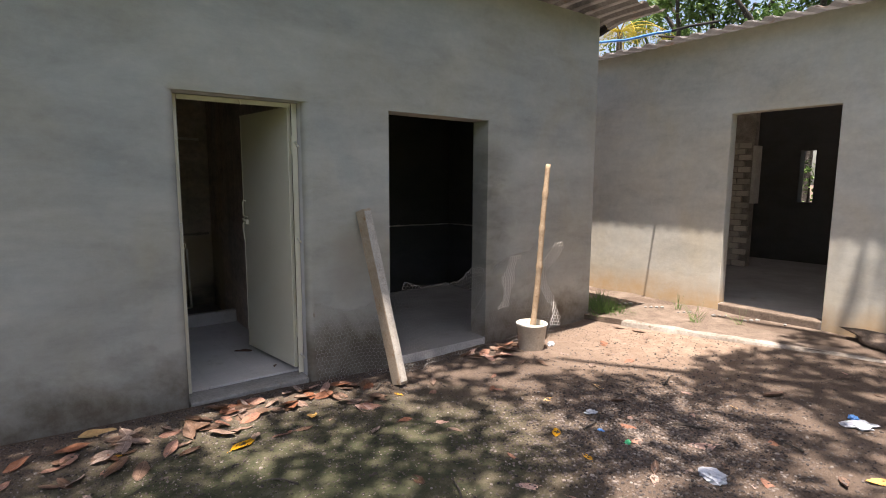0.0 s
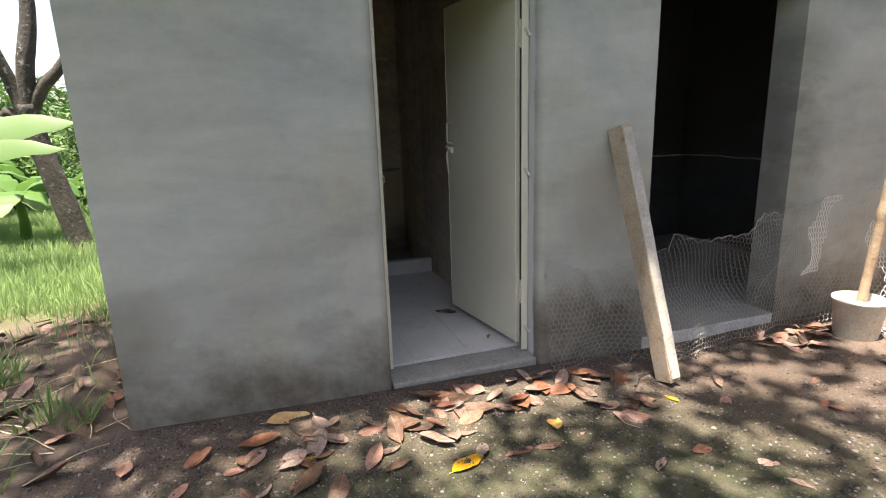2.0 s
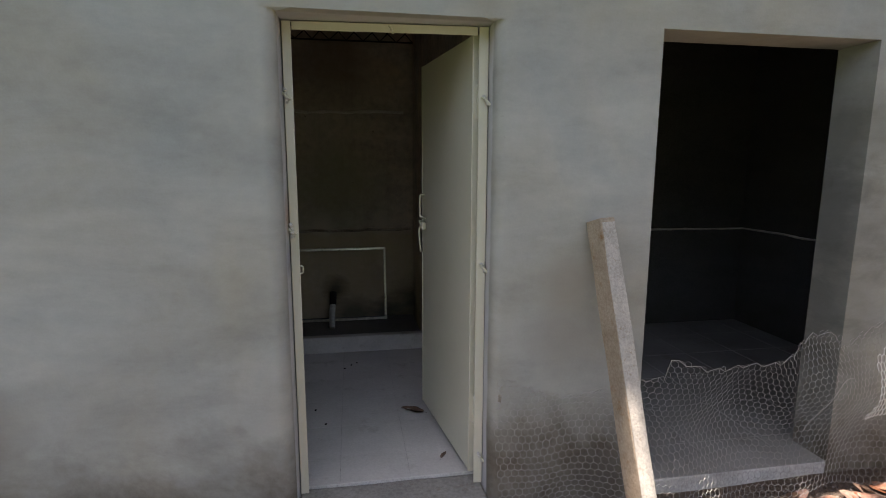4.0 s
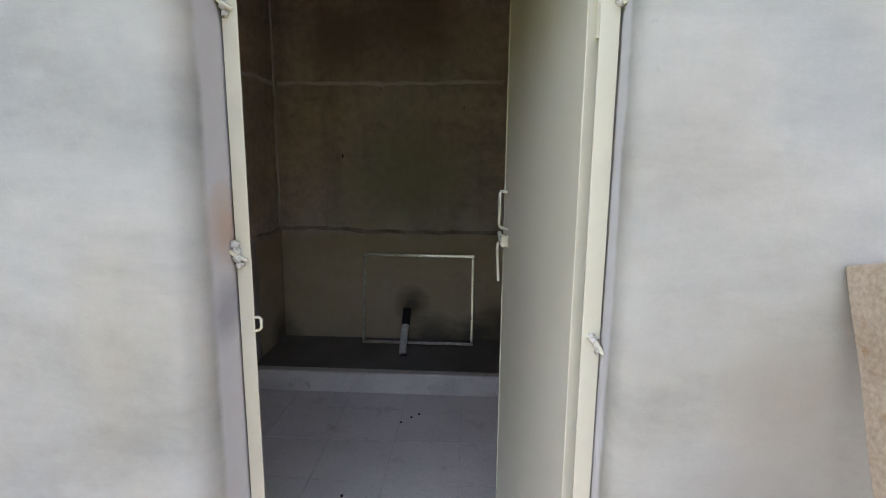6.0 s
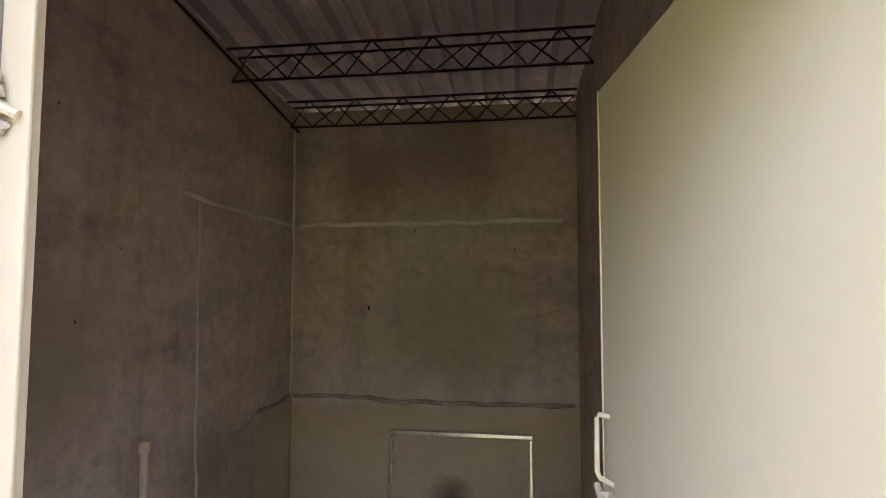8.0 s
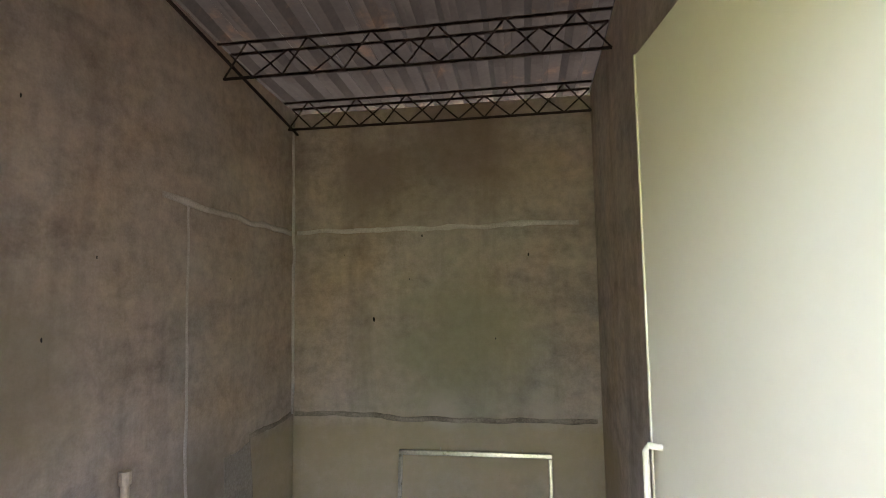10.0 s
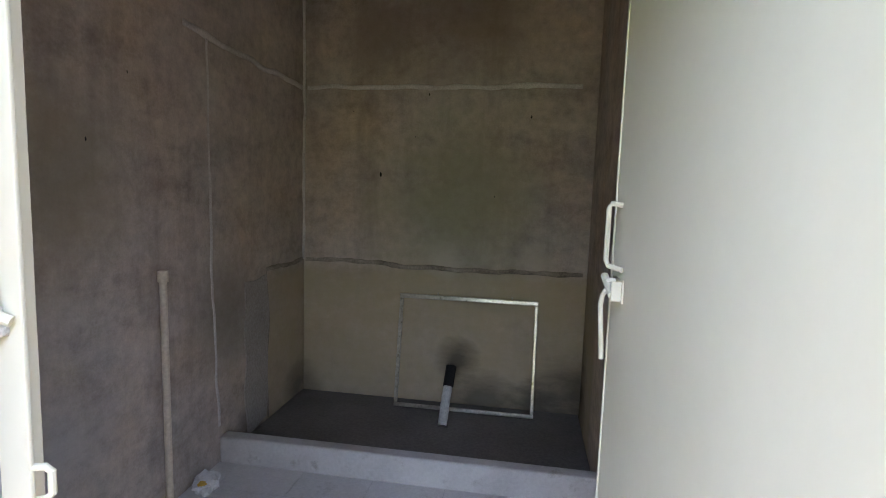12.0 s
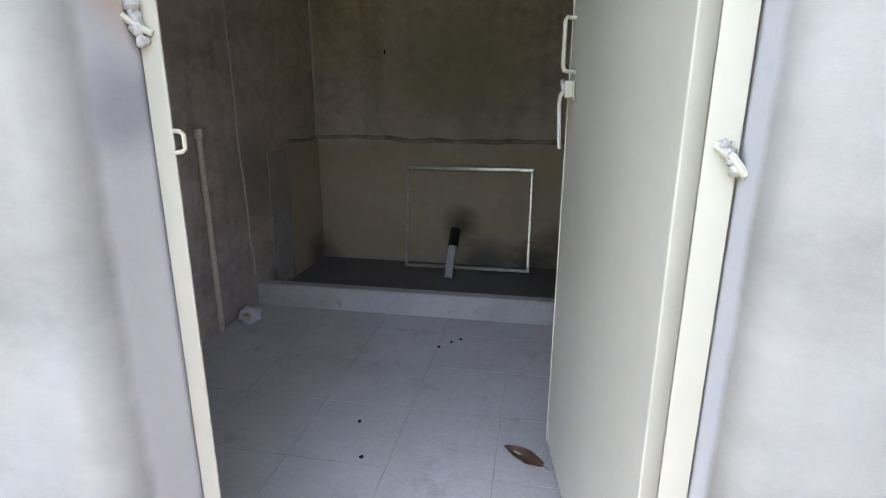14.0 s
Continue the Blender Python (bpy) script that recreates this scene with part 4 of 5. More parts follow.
# ---- plants ----
def foliage(name, a, b, c, scale=1.5, through_light=0.35, rough=0.5):
    m, nt, bs, pos = start_mat(name, rough, 0, 0.4)
    geo = nt.nodes.new("ShaderNodeNewGeometry")
    isl = geo.outputs["Random Per Island"]
    col = ramp(nt, isl, [(0.0, a), (0.55, b), (1.0, c)])
    n = tex_noise(nt, pos, scale, 3, 0.6)
    col = mixed(nt, 0.5, col, mixed(nt, n, a, c))
    nt.links.new(col, bs.inputs["Base Color"])
    tr = nt.nodes.new("ShaderNodeBsdfTranslucent")
    nt.links.new(col, tr.inputs["Color"])
    mx = nt.nodes.new("ShaderNodeMixShader")
    mx.inputs[0].default_value = through_light
    nt.links.new(bs.outputs[0], mx.inputs[1])
    nt.links.new(tr.outputs[0], mx.inputs[2])
    nt.links.new(mx.outputs[0], nt.nodes["Material Output"].inputs["Surface"])
    return m


M_LEAF = foliage("tree_leaf_green", (0.025, 0.06, 0.015), (0.05, 0.11, 0.025), (0.09, 0.17, 0.04))
M_LEAFLIGHT = foliage("pale_leaf_green", (0.07, 0.14, 0.04), (0.13, 0.22, 0.06), (0.2, 0.3, 0.1))
M_BANANA = foliage("banana_leaf_green", (0.06, 0.13, 0.025), (0.09, 0.19, 0.04), (0.14, 0.25, 0.06), 0.8, 0.4)
M_GRASS = foliage("grass_green", (0.13, 0.23, 0.065), (0.21, 0.33, 0.11), (0.34, 0.43, 0.2), 0.7, 0.4, 0.7)
M_FROND = foliage("yellow_frond", (0.5, 0.38, 0.04), (0.62, 0.5, 0.06), (0.55, 0.5, 0.12), 1, 0.4)
M_BARK = surface("grey_brown_bark", (0.025, 0.021, 0.018), (0.085, 0.075, 0.064), 5, 26, 0.95, bump=1.0, depth=0.02, spots=(0.3, 0.3, 0.27))
M_STRAW = surface("dry_straw", (0.35, 0.27, 0.16), (0.52, 0.43, 0.29), 8, 40, 0.9, rand=0.4)
def pebble_mat():
    """Mixed grit: each stone its own tone, most dark, a few pale."""
    m, nt, bs, pos = start_mat("mixed_grit", 0.85, 0, 0.35)
    geo = nt.nodes.new("ShaderNodeNewGeometry")
    c = ramp(nt, geo.outputs["Random Per Island"], [(0.0, (0.035, 0.03, 0.028)), (0.55, (0.10, 0.08, 0.07)), (0.9, (0.19, 0.16, 0.14)), (1.0, (0.26, 0.235, 0.21))])
    nt.links.new(c, bs.inputs["Base Color"])
    return m


M_PEBBLE = pebble_mat()
M_CLEAR = surface("clear_plastic_scrap", (0.34, 0.37, 0.42), (0.6, 0.63, 0.68), 14, 60, 0.25, bump=0.3)
M_BLUE = surface("blue_plastic", (0.05, 0.18, 0.5), (0.1, 0.3, 0.65), 10, 40, 0.4)
M_GREENP = surface("green_plastic", (0.02, 0.3, 0.13), (0.05, 0.42, 0.2), 10, 40, 0.4)
M_STONE = surface("field_stone", (0.1, 0.075, 0.062), (0.2, 0.15, 0.125), 8, 50, 0.9, bump=0.6)


def leaf_mesh(name, places, material, length, width, rng, parent=None, droop=0.3, kind=None):
    """Many single leaves in one mesh: each a folded pointed blade of six triangles' worth of outline."""
    n = len(places)
    P = np.array(places)
    yaw = rng.uniform(0, 2 * np.pi, n)
    pit = rng.normal(-droop, 0.5, n)
    rol = rng.normal(0, 0.6, n)
    s = rng.uniform(0.65, 1.25, n)
    base = np.array([(0, 0, 0), (0.35, 0.5, 0.10), (0.72, 0.36, 0.07), (1, 0, -0.06), (0.72, -0.36, 0.07), (0.35, -0.5, 0.10), (0.5, 0, 0)])
    base = base * (length, width, width)
    cx, sx, cy, sy, cz, sz = np.cos(rol), np.sin(rol), np.cos(pit), np.sin(pit), np.cos(yaw), np.sin(yaw)
    v = base[None] * s[:, None, None]
    x, y, z = v[..., 0], v[..., 1], v[..., 2]
    y, z = y * cx[:, None] - z * sx[:, None], y * sx[:, None] + z * cx[:, None]
    x, z = x * cy[:, None] - z * sy[:, None], x * sy[:, None] + z * cy[:, None]
    x, y = x * cz[:, None] - y * sz[:, None], x * sz[:, None] + y * cz[:, None]
    V = np.stack([x, y, z], -1) + P[:, None]
    fs = []
    for i in range(n):
        b = i * 7
        fs += [(b, b + 6, b + 1), (b + 1, b + 6, b + 2), (b + 2, b + 6, b + 3), (b + 3, b + 6, b + 4), (b + 4, b + 6, b + 5), (b + 5, b + 6, b)]
    me = bpy.data.meshes.new(name)
    me.from_pydata(V.reshape(-1, 3).tolist(), [], fs)
    me.materials.append(material)
    ob = new(name, me)
    if parent:
        ob.parent = parent
    if kind:
        ob["kind"] = kind
    return ob


def limb(parent, pts, r0, r1, name="limb", seed=0):
    out = []
    pts = [Vector(p) for p in pts]
    for p, q in zip(pts, pts[1:]):
        out += [p.lerp(q, k / 6) for k in range(6)]
    out.append(pts[-1])
    out = [p + Vector((noise.noise(p * 1.5 + Vector((seed, 0, 0))), noise.noise(p * 1.5 + Vector((0, seed, 5))), 0)) * r0 * 0.35 for p in out]
    n = len(out) - 1
    radii = [(r0 + (r1 - r0) * i / n) * (1 + 0.14 * noise.noise(p * 4)) for i, p in enumerate(out)]
    return part(name, tube(bmesh.new(), out, r0, 14, radii=radii), M_BARK, parent, smooth=True)


def clumps(rng, centres, per, spread):
    out = []
    for c, k in centres:
        d = rng.normal(0, 1, (per, 3))
        d /= np.linalg.norm(d, axis=1)[:, None] + 1e-9
        r = rng.uniform(0.25, 1.0, per) ** 0.6
        out.append(np.array(c) + d * r[:, None] * spread * k)
    return np.concatenate(out)


# the shade tree over the yard
rng = np.random.default_rng(4)
shade = thing("shade_tree", (4.6, -6.6, -0.1))


def gap_at(x, y):
    """Where the crown over the yard is open: 1 in the clearing between the two buildings, 0 under dense leaf."""
    g = max(0.0, 1.2 - math.hypot((x - 4.1) / 1.35, (y + 0.75) / 0.85))
    if x > 4.5 and y > -1.8:
        g = 1.0
    return min(g, 1.0)


def shade_places(n):
    out = []
    while len(out) < n:
        x, y, z = rng.uniform(-4.0, 7.0), rng.uniform(-5.6, 0.9), rng.uniform(7.6, 9.6)
        gx, gy = x - SUN.x / SUN.z * z, y - SUN.y / SUN.z * z
        if gy > 0.3 and gx > -1.2:
            continue
        d = 0.8 * noise.noise(Vector((gx * 2.3, gy * 2.3, 0.4))) + 0.75 * noise.noise(Vector((gx * 5.5, gy * 5.5, 2.4)))
        lim = (-0.24 if gx < 2.4 else -0.14) + 1.7 * gap_at(gx, gy)
        if gx < -2.3:
            lim += 0.5
        elif gx < -0.6 and gy > -0.7:
            lim = -0.9
        if d > lim:
            out.append((x - 4.6, y + 6.6, z + 0.1))
    return out


limb(shade, [(0, 0, 0), (0.1, 0.1, 1.6), (-0.1, 0.4, 4.2), (0.0, 1.0, 7.4)], 0.34, 0.2, "trunk", 1)
for k, (dx, dy, dz) in enumerate(((-5.6, 2.4, 9.6), (-3.2, 4.8, 10.0), (-0.8, 4.6, 9.8), (1.6, 3.0, 9.8), (-4.0, 1.4, 10.4))):
    limb(shade, [(0.0, 1.0, 7.3), (dx * 0.35, 1.0 + (dy - 1) * 0.35, 8.5), (dx * 0.7, 1.0 + (dy - 1) * 0.7, 9.2), (dx, dy, dz)], 0.13, 0.03, "limb", k + 2)
leaf_mesh("crown", shade_places(13800), M_LEAF, 0.16, 0.075, rng, shade, 0.1)
tagged(shade, "tall broad-leaved tree shading the yard with gaps in its crown", "tree")

# the forked tree on the grass
ft = thing("forked_tree", (-2.70, 4.85, -0.06))
limb(ft, [(0.02, 0, -0.05), (0.0, 0, 0.12), (-0.16, 0, 0.85), (-0.27, 0, 1.42), (-0.29, 0, 1.78)], 0.135, 0.105, "trunk", 21)
limb(ft, [(-0.28, 0, 1.65), (-0.2, 0, 2.25), (-0.1, 0.05, 2.85), (-0.05, 0.1, 4.2), (0.1, 0.2, 6.0)], 0.095, 0.05, "limb", 22)
limb(ft, [(-0.29, 0, 1.62), (-0.36, -0.02, 1.95), (-0.44, -0.05, 2.28), (-0.6, -0.1, 2.9), (-1.0, 0, 4.6)], 0.085, 0.04, "limb", 23)
limb(ft, [(-0.27, 0, 1.66), (-0.08, 0, 1.98), (0.06, 0.0, 2.12), (0.24, 0.02, 2.38), (0.22, 0.1, 2.75), (0.6, 0.3, 4.4)], 0.075, 0.035, "limb", 24)
limb(ft, [(-0.29, 0.02, 1.6), (-0.48, 0.05, 1.7), (-0.62, 0.1, 1.5), (-0.8, 0.1, 1.9)], 0.07, 0.03, "limb", 25)
cs = [((rng.uniform(-3.2, 0.5), rng.uniform(2.0, 5.0), rng.uniform(4.8, 7.4)), rng.uniform(0.7, 1.2)) for _ in range(14)]
leaf_mesh("crown", clumps(rng, cs, 130, 0.75), M_LEAF, 0.16, 0.07, rng, ft, 0.5)
tagged(ft, "forked tree with rough grey bark standing on the grass", "tree")


def banana_leaf(root, heading, rise, length, width, seed, droop=None, roll=0.0):
    """A broad arching blade with a raised midrib and a few torn edges."""
    bm = bmesh.new()
    h = Vector((math.cos(heading), math.sin(heading), 0))
    side = Vector((-h.y, h.x, 0)) * math.cos(roll) + Vector((0, 0, 1)) * math.sin(roll)
    rows = []
    for i in range(15):
        f = i / 14
        c = Vector(root) + h * (length * f * (1 - 0.12 * f)) + Vector((0, 0, length * (rise * f - ((rise + 0.35) * 0.8 if droop is None else droop) * f * f)))
        w = width * (math.sin(math.pi * min(f * 0.93 + 0.08, 1)) ** 0.55)
        rip = 0.25 * abs(noise.noise(Vector((f * 9, seed, 0))))
        rows.append([bm.verts.new(c + side * w * k * (1 - (rip if abs(k) == 1 else 0)) + Vector((0, 0, 0.18 * w * abs(k) - 0.25 * w * k * k + 0.012 * math.sin(f * 60)))) for k in (-1, -0.5, 0, 0.5, 1)])
    for a, b in zip(rows, rows[1:]):
        for k in range(4):
            bm.faces.new((a[k], a[k + 1], b[k + 1], b[k]))
    return bm


def banana_plant(loc, height, count, size, seed):
    r = random.Random(seed)
    t = thing("banana_plant", loc)
    part("stem", tube(bmesh.new(), [(0, 0, 0), (0.02, 0, height * 0.5), (0, 0, height)], 0.05, 10, radii=[0.075, 0.055, 0.035]), M_BANANA, t, "green banana stem", True)
    for i in range(count):
        a = 2 * math.pi * i / count + r.uniform(-0.4, 0.4)
        part("leaf", banana_leaf((0, 0, height * r.uniform(0.75, 1.0)), a, r.uniform(0.45, 1.15), size * r.uniform(0.8, 1.15), size * 0.19, seed + i), M_BANANA, t, smooth=True)
    return tagged(t, "young banana plant with broad light green leaves", "plant", "banana plants")


banana_plant((-3.52, 5.55, -0.05), 0.75, 9, 1.0, 1)
banana_plant((-4.4, 6.4, -0.05), 0.9, 8, 1.1, 2)
banana_plant((-2.55, 7.0, -0.05), 0.8, 9, 0.9, 3)
banana_plant((-5.4, 8.4, -0.05), 1.3, 8, 1.4, 4)
# the big leaf that reaches across the forked tree
bp = thing("banana_plant", (-4.75, 3.75, -0.05))
part("stem", tube(bmesh.new(), [(0, 0, 0), (0.05, 0, 0.7), (0.1, 0, 1.3)], 0.06, 10, radii=[0.09, 0.07, 0.05]), M_BANANA, bp, "green banana stem", True)
for a, rise, ln, w, s, dr in ((0.02, 0.27, 2.75, 0.2, 7, 0.13), (-0.05, 0.16, 2.65, 0.15, 8, 0.11), (1.9, 0.9, 1.8, 0.22, 9, None), (3.4, 0.8, 1.8, 0.22, 10, None), (4.6, 0.9, 1.6, 0.2, 11, None)):
    part("leaf", banana_leaf((0.1, 0, 1.15), a, rise, ln, w, s, dr, 0.0 if dr is None else 1.0), M_BANANA, bp, smooth=True)
tagged(bp, "banana plant with one long leaf reaching sideways", "plant", "banana plants")

# undergrowth and far trees
def bush(loc, radius, height, count, material, leaf, seed, name="shrub", label="dense green shrub at the edge of the grass"):
    r = np.random.default_rng(seed)
    t = thing(name, loc)
    for k in range(4):
        a = 2 * math.pi * k / 4 + seed
        limb(t, [(0, 0, 0), (math.cos(a) * radius * 0.4, math.sin(a) * radius * 0.4, height * 0.5), (math.cos(a) * radius * 0.6, math.sin(a) * radius * 0.6, height * 0.85)], 0.03 + height * 0.008, 0.01, "stem", seed + k)
    cs = [((r.uniform(-1, 1) * radius, r.uniform(-1, 1) * radius, r.uniform(0.2, 1.0) * height), r.uniform(0.6, 1.2)) for _ in range(14)]
    leaf_mesh("foliage", clumps(r, cs, count // 14, radius * 0.42), material, leaf, leaf * 0.45, r, t, 0.3)
    return tagged(t, label, "shrub", "shrubs")


for i in range(12):
    bush((-11 + i * 0.9 + rng.uniform(-0.3, 0.3), 9.5 + rng.uniform(-1.2, 2.0), -0.1), 0.9, rng.uniform(0.9, 2.0), 1100, M_LEAFLIGHT if i % 3 else M_LEAF, 0.15, 40 + i)
for i in range(7):
    bush((-13 + i * 2.2, 14.5 + rng.uniform(-1, 1.5), -0.1), 1.8, rng.uniform(2.2, 3.2), 1500, M_LEAF, 0.22, 60 + i)


def tall_tree(loc, height, radius, count, material, leaf, seed, label="leafy green tree behind the neighbouring roof", group="trees behind the roof"):
    r = np.random.default_rng(seed)
    t = thing("tree", loc)
    limb(t, [(0, 0, 0), (0.1, 0.1, height * 0.3), (0, 0.2, height * 0.6)], 0.25, 0.14, "trunk", seed)
    for k in range(6):
        a = 2 * math.pi * k / 6 + seed
        limb(t, [(0, 0.15, height * 0.5), (math.cos(a) * radius * 0.4, math.sin(a) * radius * 0.4, height * 0.66), (math.cos(a) * radius * 0.8, math.sin(a) * radius * 0.8, height * r.uniform(0.7, 0.95))], 0.12, 0.03, "limb", seed + k)
    cs = []
    for _ in range(34):
        a, q = r.uniform(0, 6.28), r.uniform(0, 1) ** 0.5
        cs.append(((math.cos(a) * q * radius, math.sin(a) * q * radius, height * r.uniform(0.45, 1.0)), r.uniform(0.6, 1.2)))
    leaf_mesh("crown", clumps(r, cs, count // 34, radius * 0.24), material, leaf, leaf * 0.42, r, t, 0.4)
    return tagged(t, label, "tree", group)


for i, (x, y, h, rr, m) in enumerate(((13.5, -3.5, 8.5, 3.4, M_LEAF), (14.5, 1.5, 8.0, 3.2, M_LEAF), (14.2, 4.6, 7.2, 2.2, M_LEAFLIGHT), (18.0, -1.0, 11, 4.2, M_LEAF), (17.0, 5.0, 10, 3.6, M_LEAF), (13.0, -8.0, 9.0, 3.4, M_LEAF))):
    tall_tree((x, y, -0.2), h, rr, 9000, m, 0.17, 80 + i)
for i in range(9):
    tall_tree((-20 + i * 4.5, 26 + (i % 3) * 2, -0.3), 3.4, 2.6, 2000, M_LEAF, 0.3, 100 + i)

# unseen belt of dark trees, added to block low sky to south and west
for i in range(9):
    tall_tree((-13 + i * 3.3, -13.5 - (i % 3) * 1.5, -0.2), 6.2 + (i % 2), 2.9, 2600, M_LEAF, 0.3, 130 + i, "unseen leafy tree added to block low sky light", "trees round the yard")
for i in range(4):
    tall_tree((-13.5 - (i % 2) * 1.2, -10 + i * 4.2, -0.2), 5.2 + (i % 2), 2.8, 2200, M_LEAF, 0.3, 150 + i, "unseen leafy tree added to block low sky light", "trees round the yard")


# yellow palm fronds in the gap between the roofs
palm = thing("palm", (11.8, 5.15, 0.0))
limb(palm, [(0, 0, 0), (0.05, 0, 2.8), (0, 0, 5.5)], 0.1, 0.07, "trunk", 31)
for k in range(11):
    a = k * 0.571
    mid = [Vector((math.cos(a) * f * 1.5, math.sin(a) * f * 1.5, 5.5 + 0.75 * f - 1.15 * f * f)) for f in (i / 12 for i in range(13))]
    bm = tube(bmesh.new(), mid, 0.014, 6, radii=[0.02 - 0.0013 * i for i in range(13)])
    for i in range(2, 13):
        for s in (-1, 1):
            for d in (0.0, 0.06):
                p = mid[i] + (mid[i] - mid[i - 1]) * d * 8
                q = p + Vector((-math.sin(a) * s * 0.10, math.cos(a) * s * 0.10, -0.40)) 
                v = [bm.verts.new(p), bm.verts.new(p.lerp(q, 0.5) + Vector((0.012, 0.012, 0.02))), bm.verts.new(q), bm.verts.new(p.lerp(q, 0.5) - Vector((0.012, 0.012, -0.02)))]
                bm.faces.new(v)
    part("frond", bm, M_FROND, palm)
tagged(palm, "palm with drooping yellow fronds between the two roofs", "palm")

hose = tube(bmesh.new(), [(5.282, 1.288, 3.412), (5.313, 0.887, 3.376), (5.313, 0.414, 3.314), (5.333, 0.003, 3.314), (5.385, -0.152, 3.311)], 0.016, 8)
tagged(part("blue_hose", hose, M_BLUE, smooth=True), "blue plastic hose lying on the roof edge", "hose")
tagged(part("black_hose", tube(bmesh.new(), [(5.385, -0.162, 3.311), (5.364, -0.409, 3.311), (5.467, -0.666, 3.319)], 0.016, 8), M_BURNT, smooth=True), "short black hose end on the roof edge", "hose")


tagged(part("steel_bar", tube(bmesh.new(), [(5.75, -0.25, 3.285), (5.17, -0.25, 3.19), (4.98, -0.25, 3.165)], 0.011, 8), M_LATTICE), "thin steel bar sticking out over the eave", "steel bar")


# grass
def grass():
    r = np.random.default_rng(9)
    V, F = [], []
    n = 0
    while n < 60000:
        x, y = r.uniform(-6.5, -1.3), r.uniform(0.4, 9.0)
        edge = 1.9 + 0.6 * noise.noise(Vector((x * 1.5, y * 1.5, 0)))
        if y < edge and r.uniform() > 0.12:
            continue
        h = r.uniform(0.07, 0.22) * (1.0 if y > edge else 0.7)
        a, w = r.uniform(0, 6.28), r.uniform(0.002, 0.005)
        lx, ly = r.normal(0, 0.35, 2) * h
        z = ground_z(x, y) - 0.005
        b = len(V)
        c, s = math.cos(a) * w, math.sin(a) * w
        V += [(x - c, y - s, z), (x + c, y + s, z), (x + lx * 0.4 + c * 0.7, y + ly * 0.4 + s * 0.7, z + h * 0.6), (x + lx * 0.4 - c * 0.7, y + ly * 0.4 - s * 0.7, z + h * 0.6), (x + lx, y + ly, z + h)]
        F += [(b, b + 1, b + 2, b + 3), (b + 3, b + 2, b + 4)]
        n += 1
    me = bpy.data.meshes.new("grass")
    me.from_pydata(V, [], F)
    me.materials.append(M_GRASS)
    tagged(new("grass", me), "bright green uncut grass beside the building", "grass", kind="stuff")


grass()


def weed(loc, r0, n, seed):
    r = np.random.default_rng(seed)
    V, F = [], []
    for _ in range(n):
        a, q = r.uniform(0, 6.28), r.uniform(0, 1) ** 0.7 * r0
        x, y = math.cos(a) * q, math.sin(a) * q
        h = r.uniform(0.08, 0.26) * (1.1 - q / r0 * 0.6)
        ox, oy = x * 1.2 + r.normal(0, 0.04), y * 1.2 + r.normal(0, 0.04)
        w = r.uniform(0.002, 0.005)
        b = len(V)
        V += [(x - w, y, 0), (x + w, y, 0), (ox + w, oy, h * 0.7), (ox - w, oy, h * 0.7), (ox * 1.4, oy * 1.4, h)]
        F += [(b, b + 1, b + 2, b + 3), (b + 3, b + 2, b + 4)]
    me = bpy.data.meshes.new("weeds")
    me.from_pydata(V, [], F)
    me.materials.append(M_LEAFLIGHT)
    ob = new("weeds", me)
    ob.location = loc
    return tagged(ob, "tuft of green weeds at the wall foot", "weeds", "weeds")


weed((4.46, -0.10, -0.02), 0.24, 420, 1)
weed((4.62, 0.12, 0.0), 0.2, 260, 2)
weed((5.2, -0.55, 0.045), 0.04, 14, 3)
weed((4.85, -0.95, 0.035), 0.06, 24, 4)
weed((5.1, -1.3, 0.045), 0.035, 10, 5)
weed((-1.75, -0.25, -0.02), 0.16, 90, 6)
weed((-1.6, 0.25, -0.02), 0.16, 70, 7)
weed((-2.1, 0.9, -0.01), 0.2, 110, 8)


# ---- fallen leaves ----
def dry_leaf(kind, curl, width, seed):
    """A fallen leaf: pointed oval blade, cupped and twisted, with a sunk midrib, a ragged wavy rim and a stalk."""
    bm = bmesh.new()
    rows = []
    for i in range(15):
        f = i / 14
        w = width * (math.sin(math.pi * min(1.0, 0.03 + 0.97 * f)) ** 0.72) * (1.06 - 0.25 * f)
        row = []
        for k in (-1, -0.66, -0.33, 0, 0.33, 0.66, 1):
            rag = 1 + 0.16 * noise.noise(Vector((f * 5, k * 3, seed * 3.1))) if abs(k) == 1 else 1
            z = curl * 0.55 * k * k * w + curl * 0.25 * (f - 0.45) ** 2 + 0.012 * abs(k)
            z += 0.045 * noise.noise(Vector((f * 2.6, k * 1.1, seed * 1.7))) + 0.02 * k * (f - 0.5) * math.sin(seed)
            row.append(bm.verts.new((f - 0.5, k * w * rag + 0.06 * noise.noise(Vector((f * 1.8, seed, 0))), z + 0.02)))
        rows.append(row)
    for a, b in zip(rows, rows[1:]):
        for k in range(6):
            bm.faces.new((a[k], b[k], b[k + 1], a[k + 1]))
    tube(bm, [(-0.5, 0, 0.03), (-0.6, 0.01, 0.03), (-0.66, 0.03, 0.02)], 0.007, 5)
    me = bpy.data.meshes.new("fallen_leaf")
    bm.to_mesh(me)
    bm.free()
    for p in me.polygons:
        p.use_smooth = True
    me.materials.append(kind)
    return me


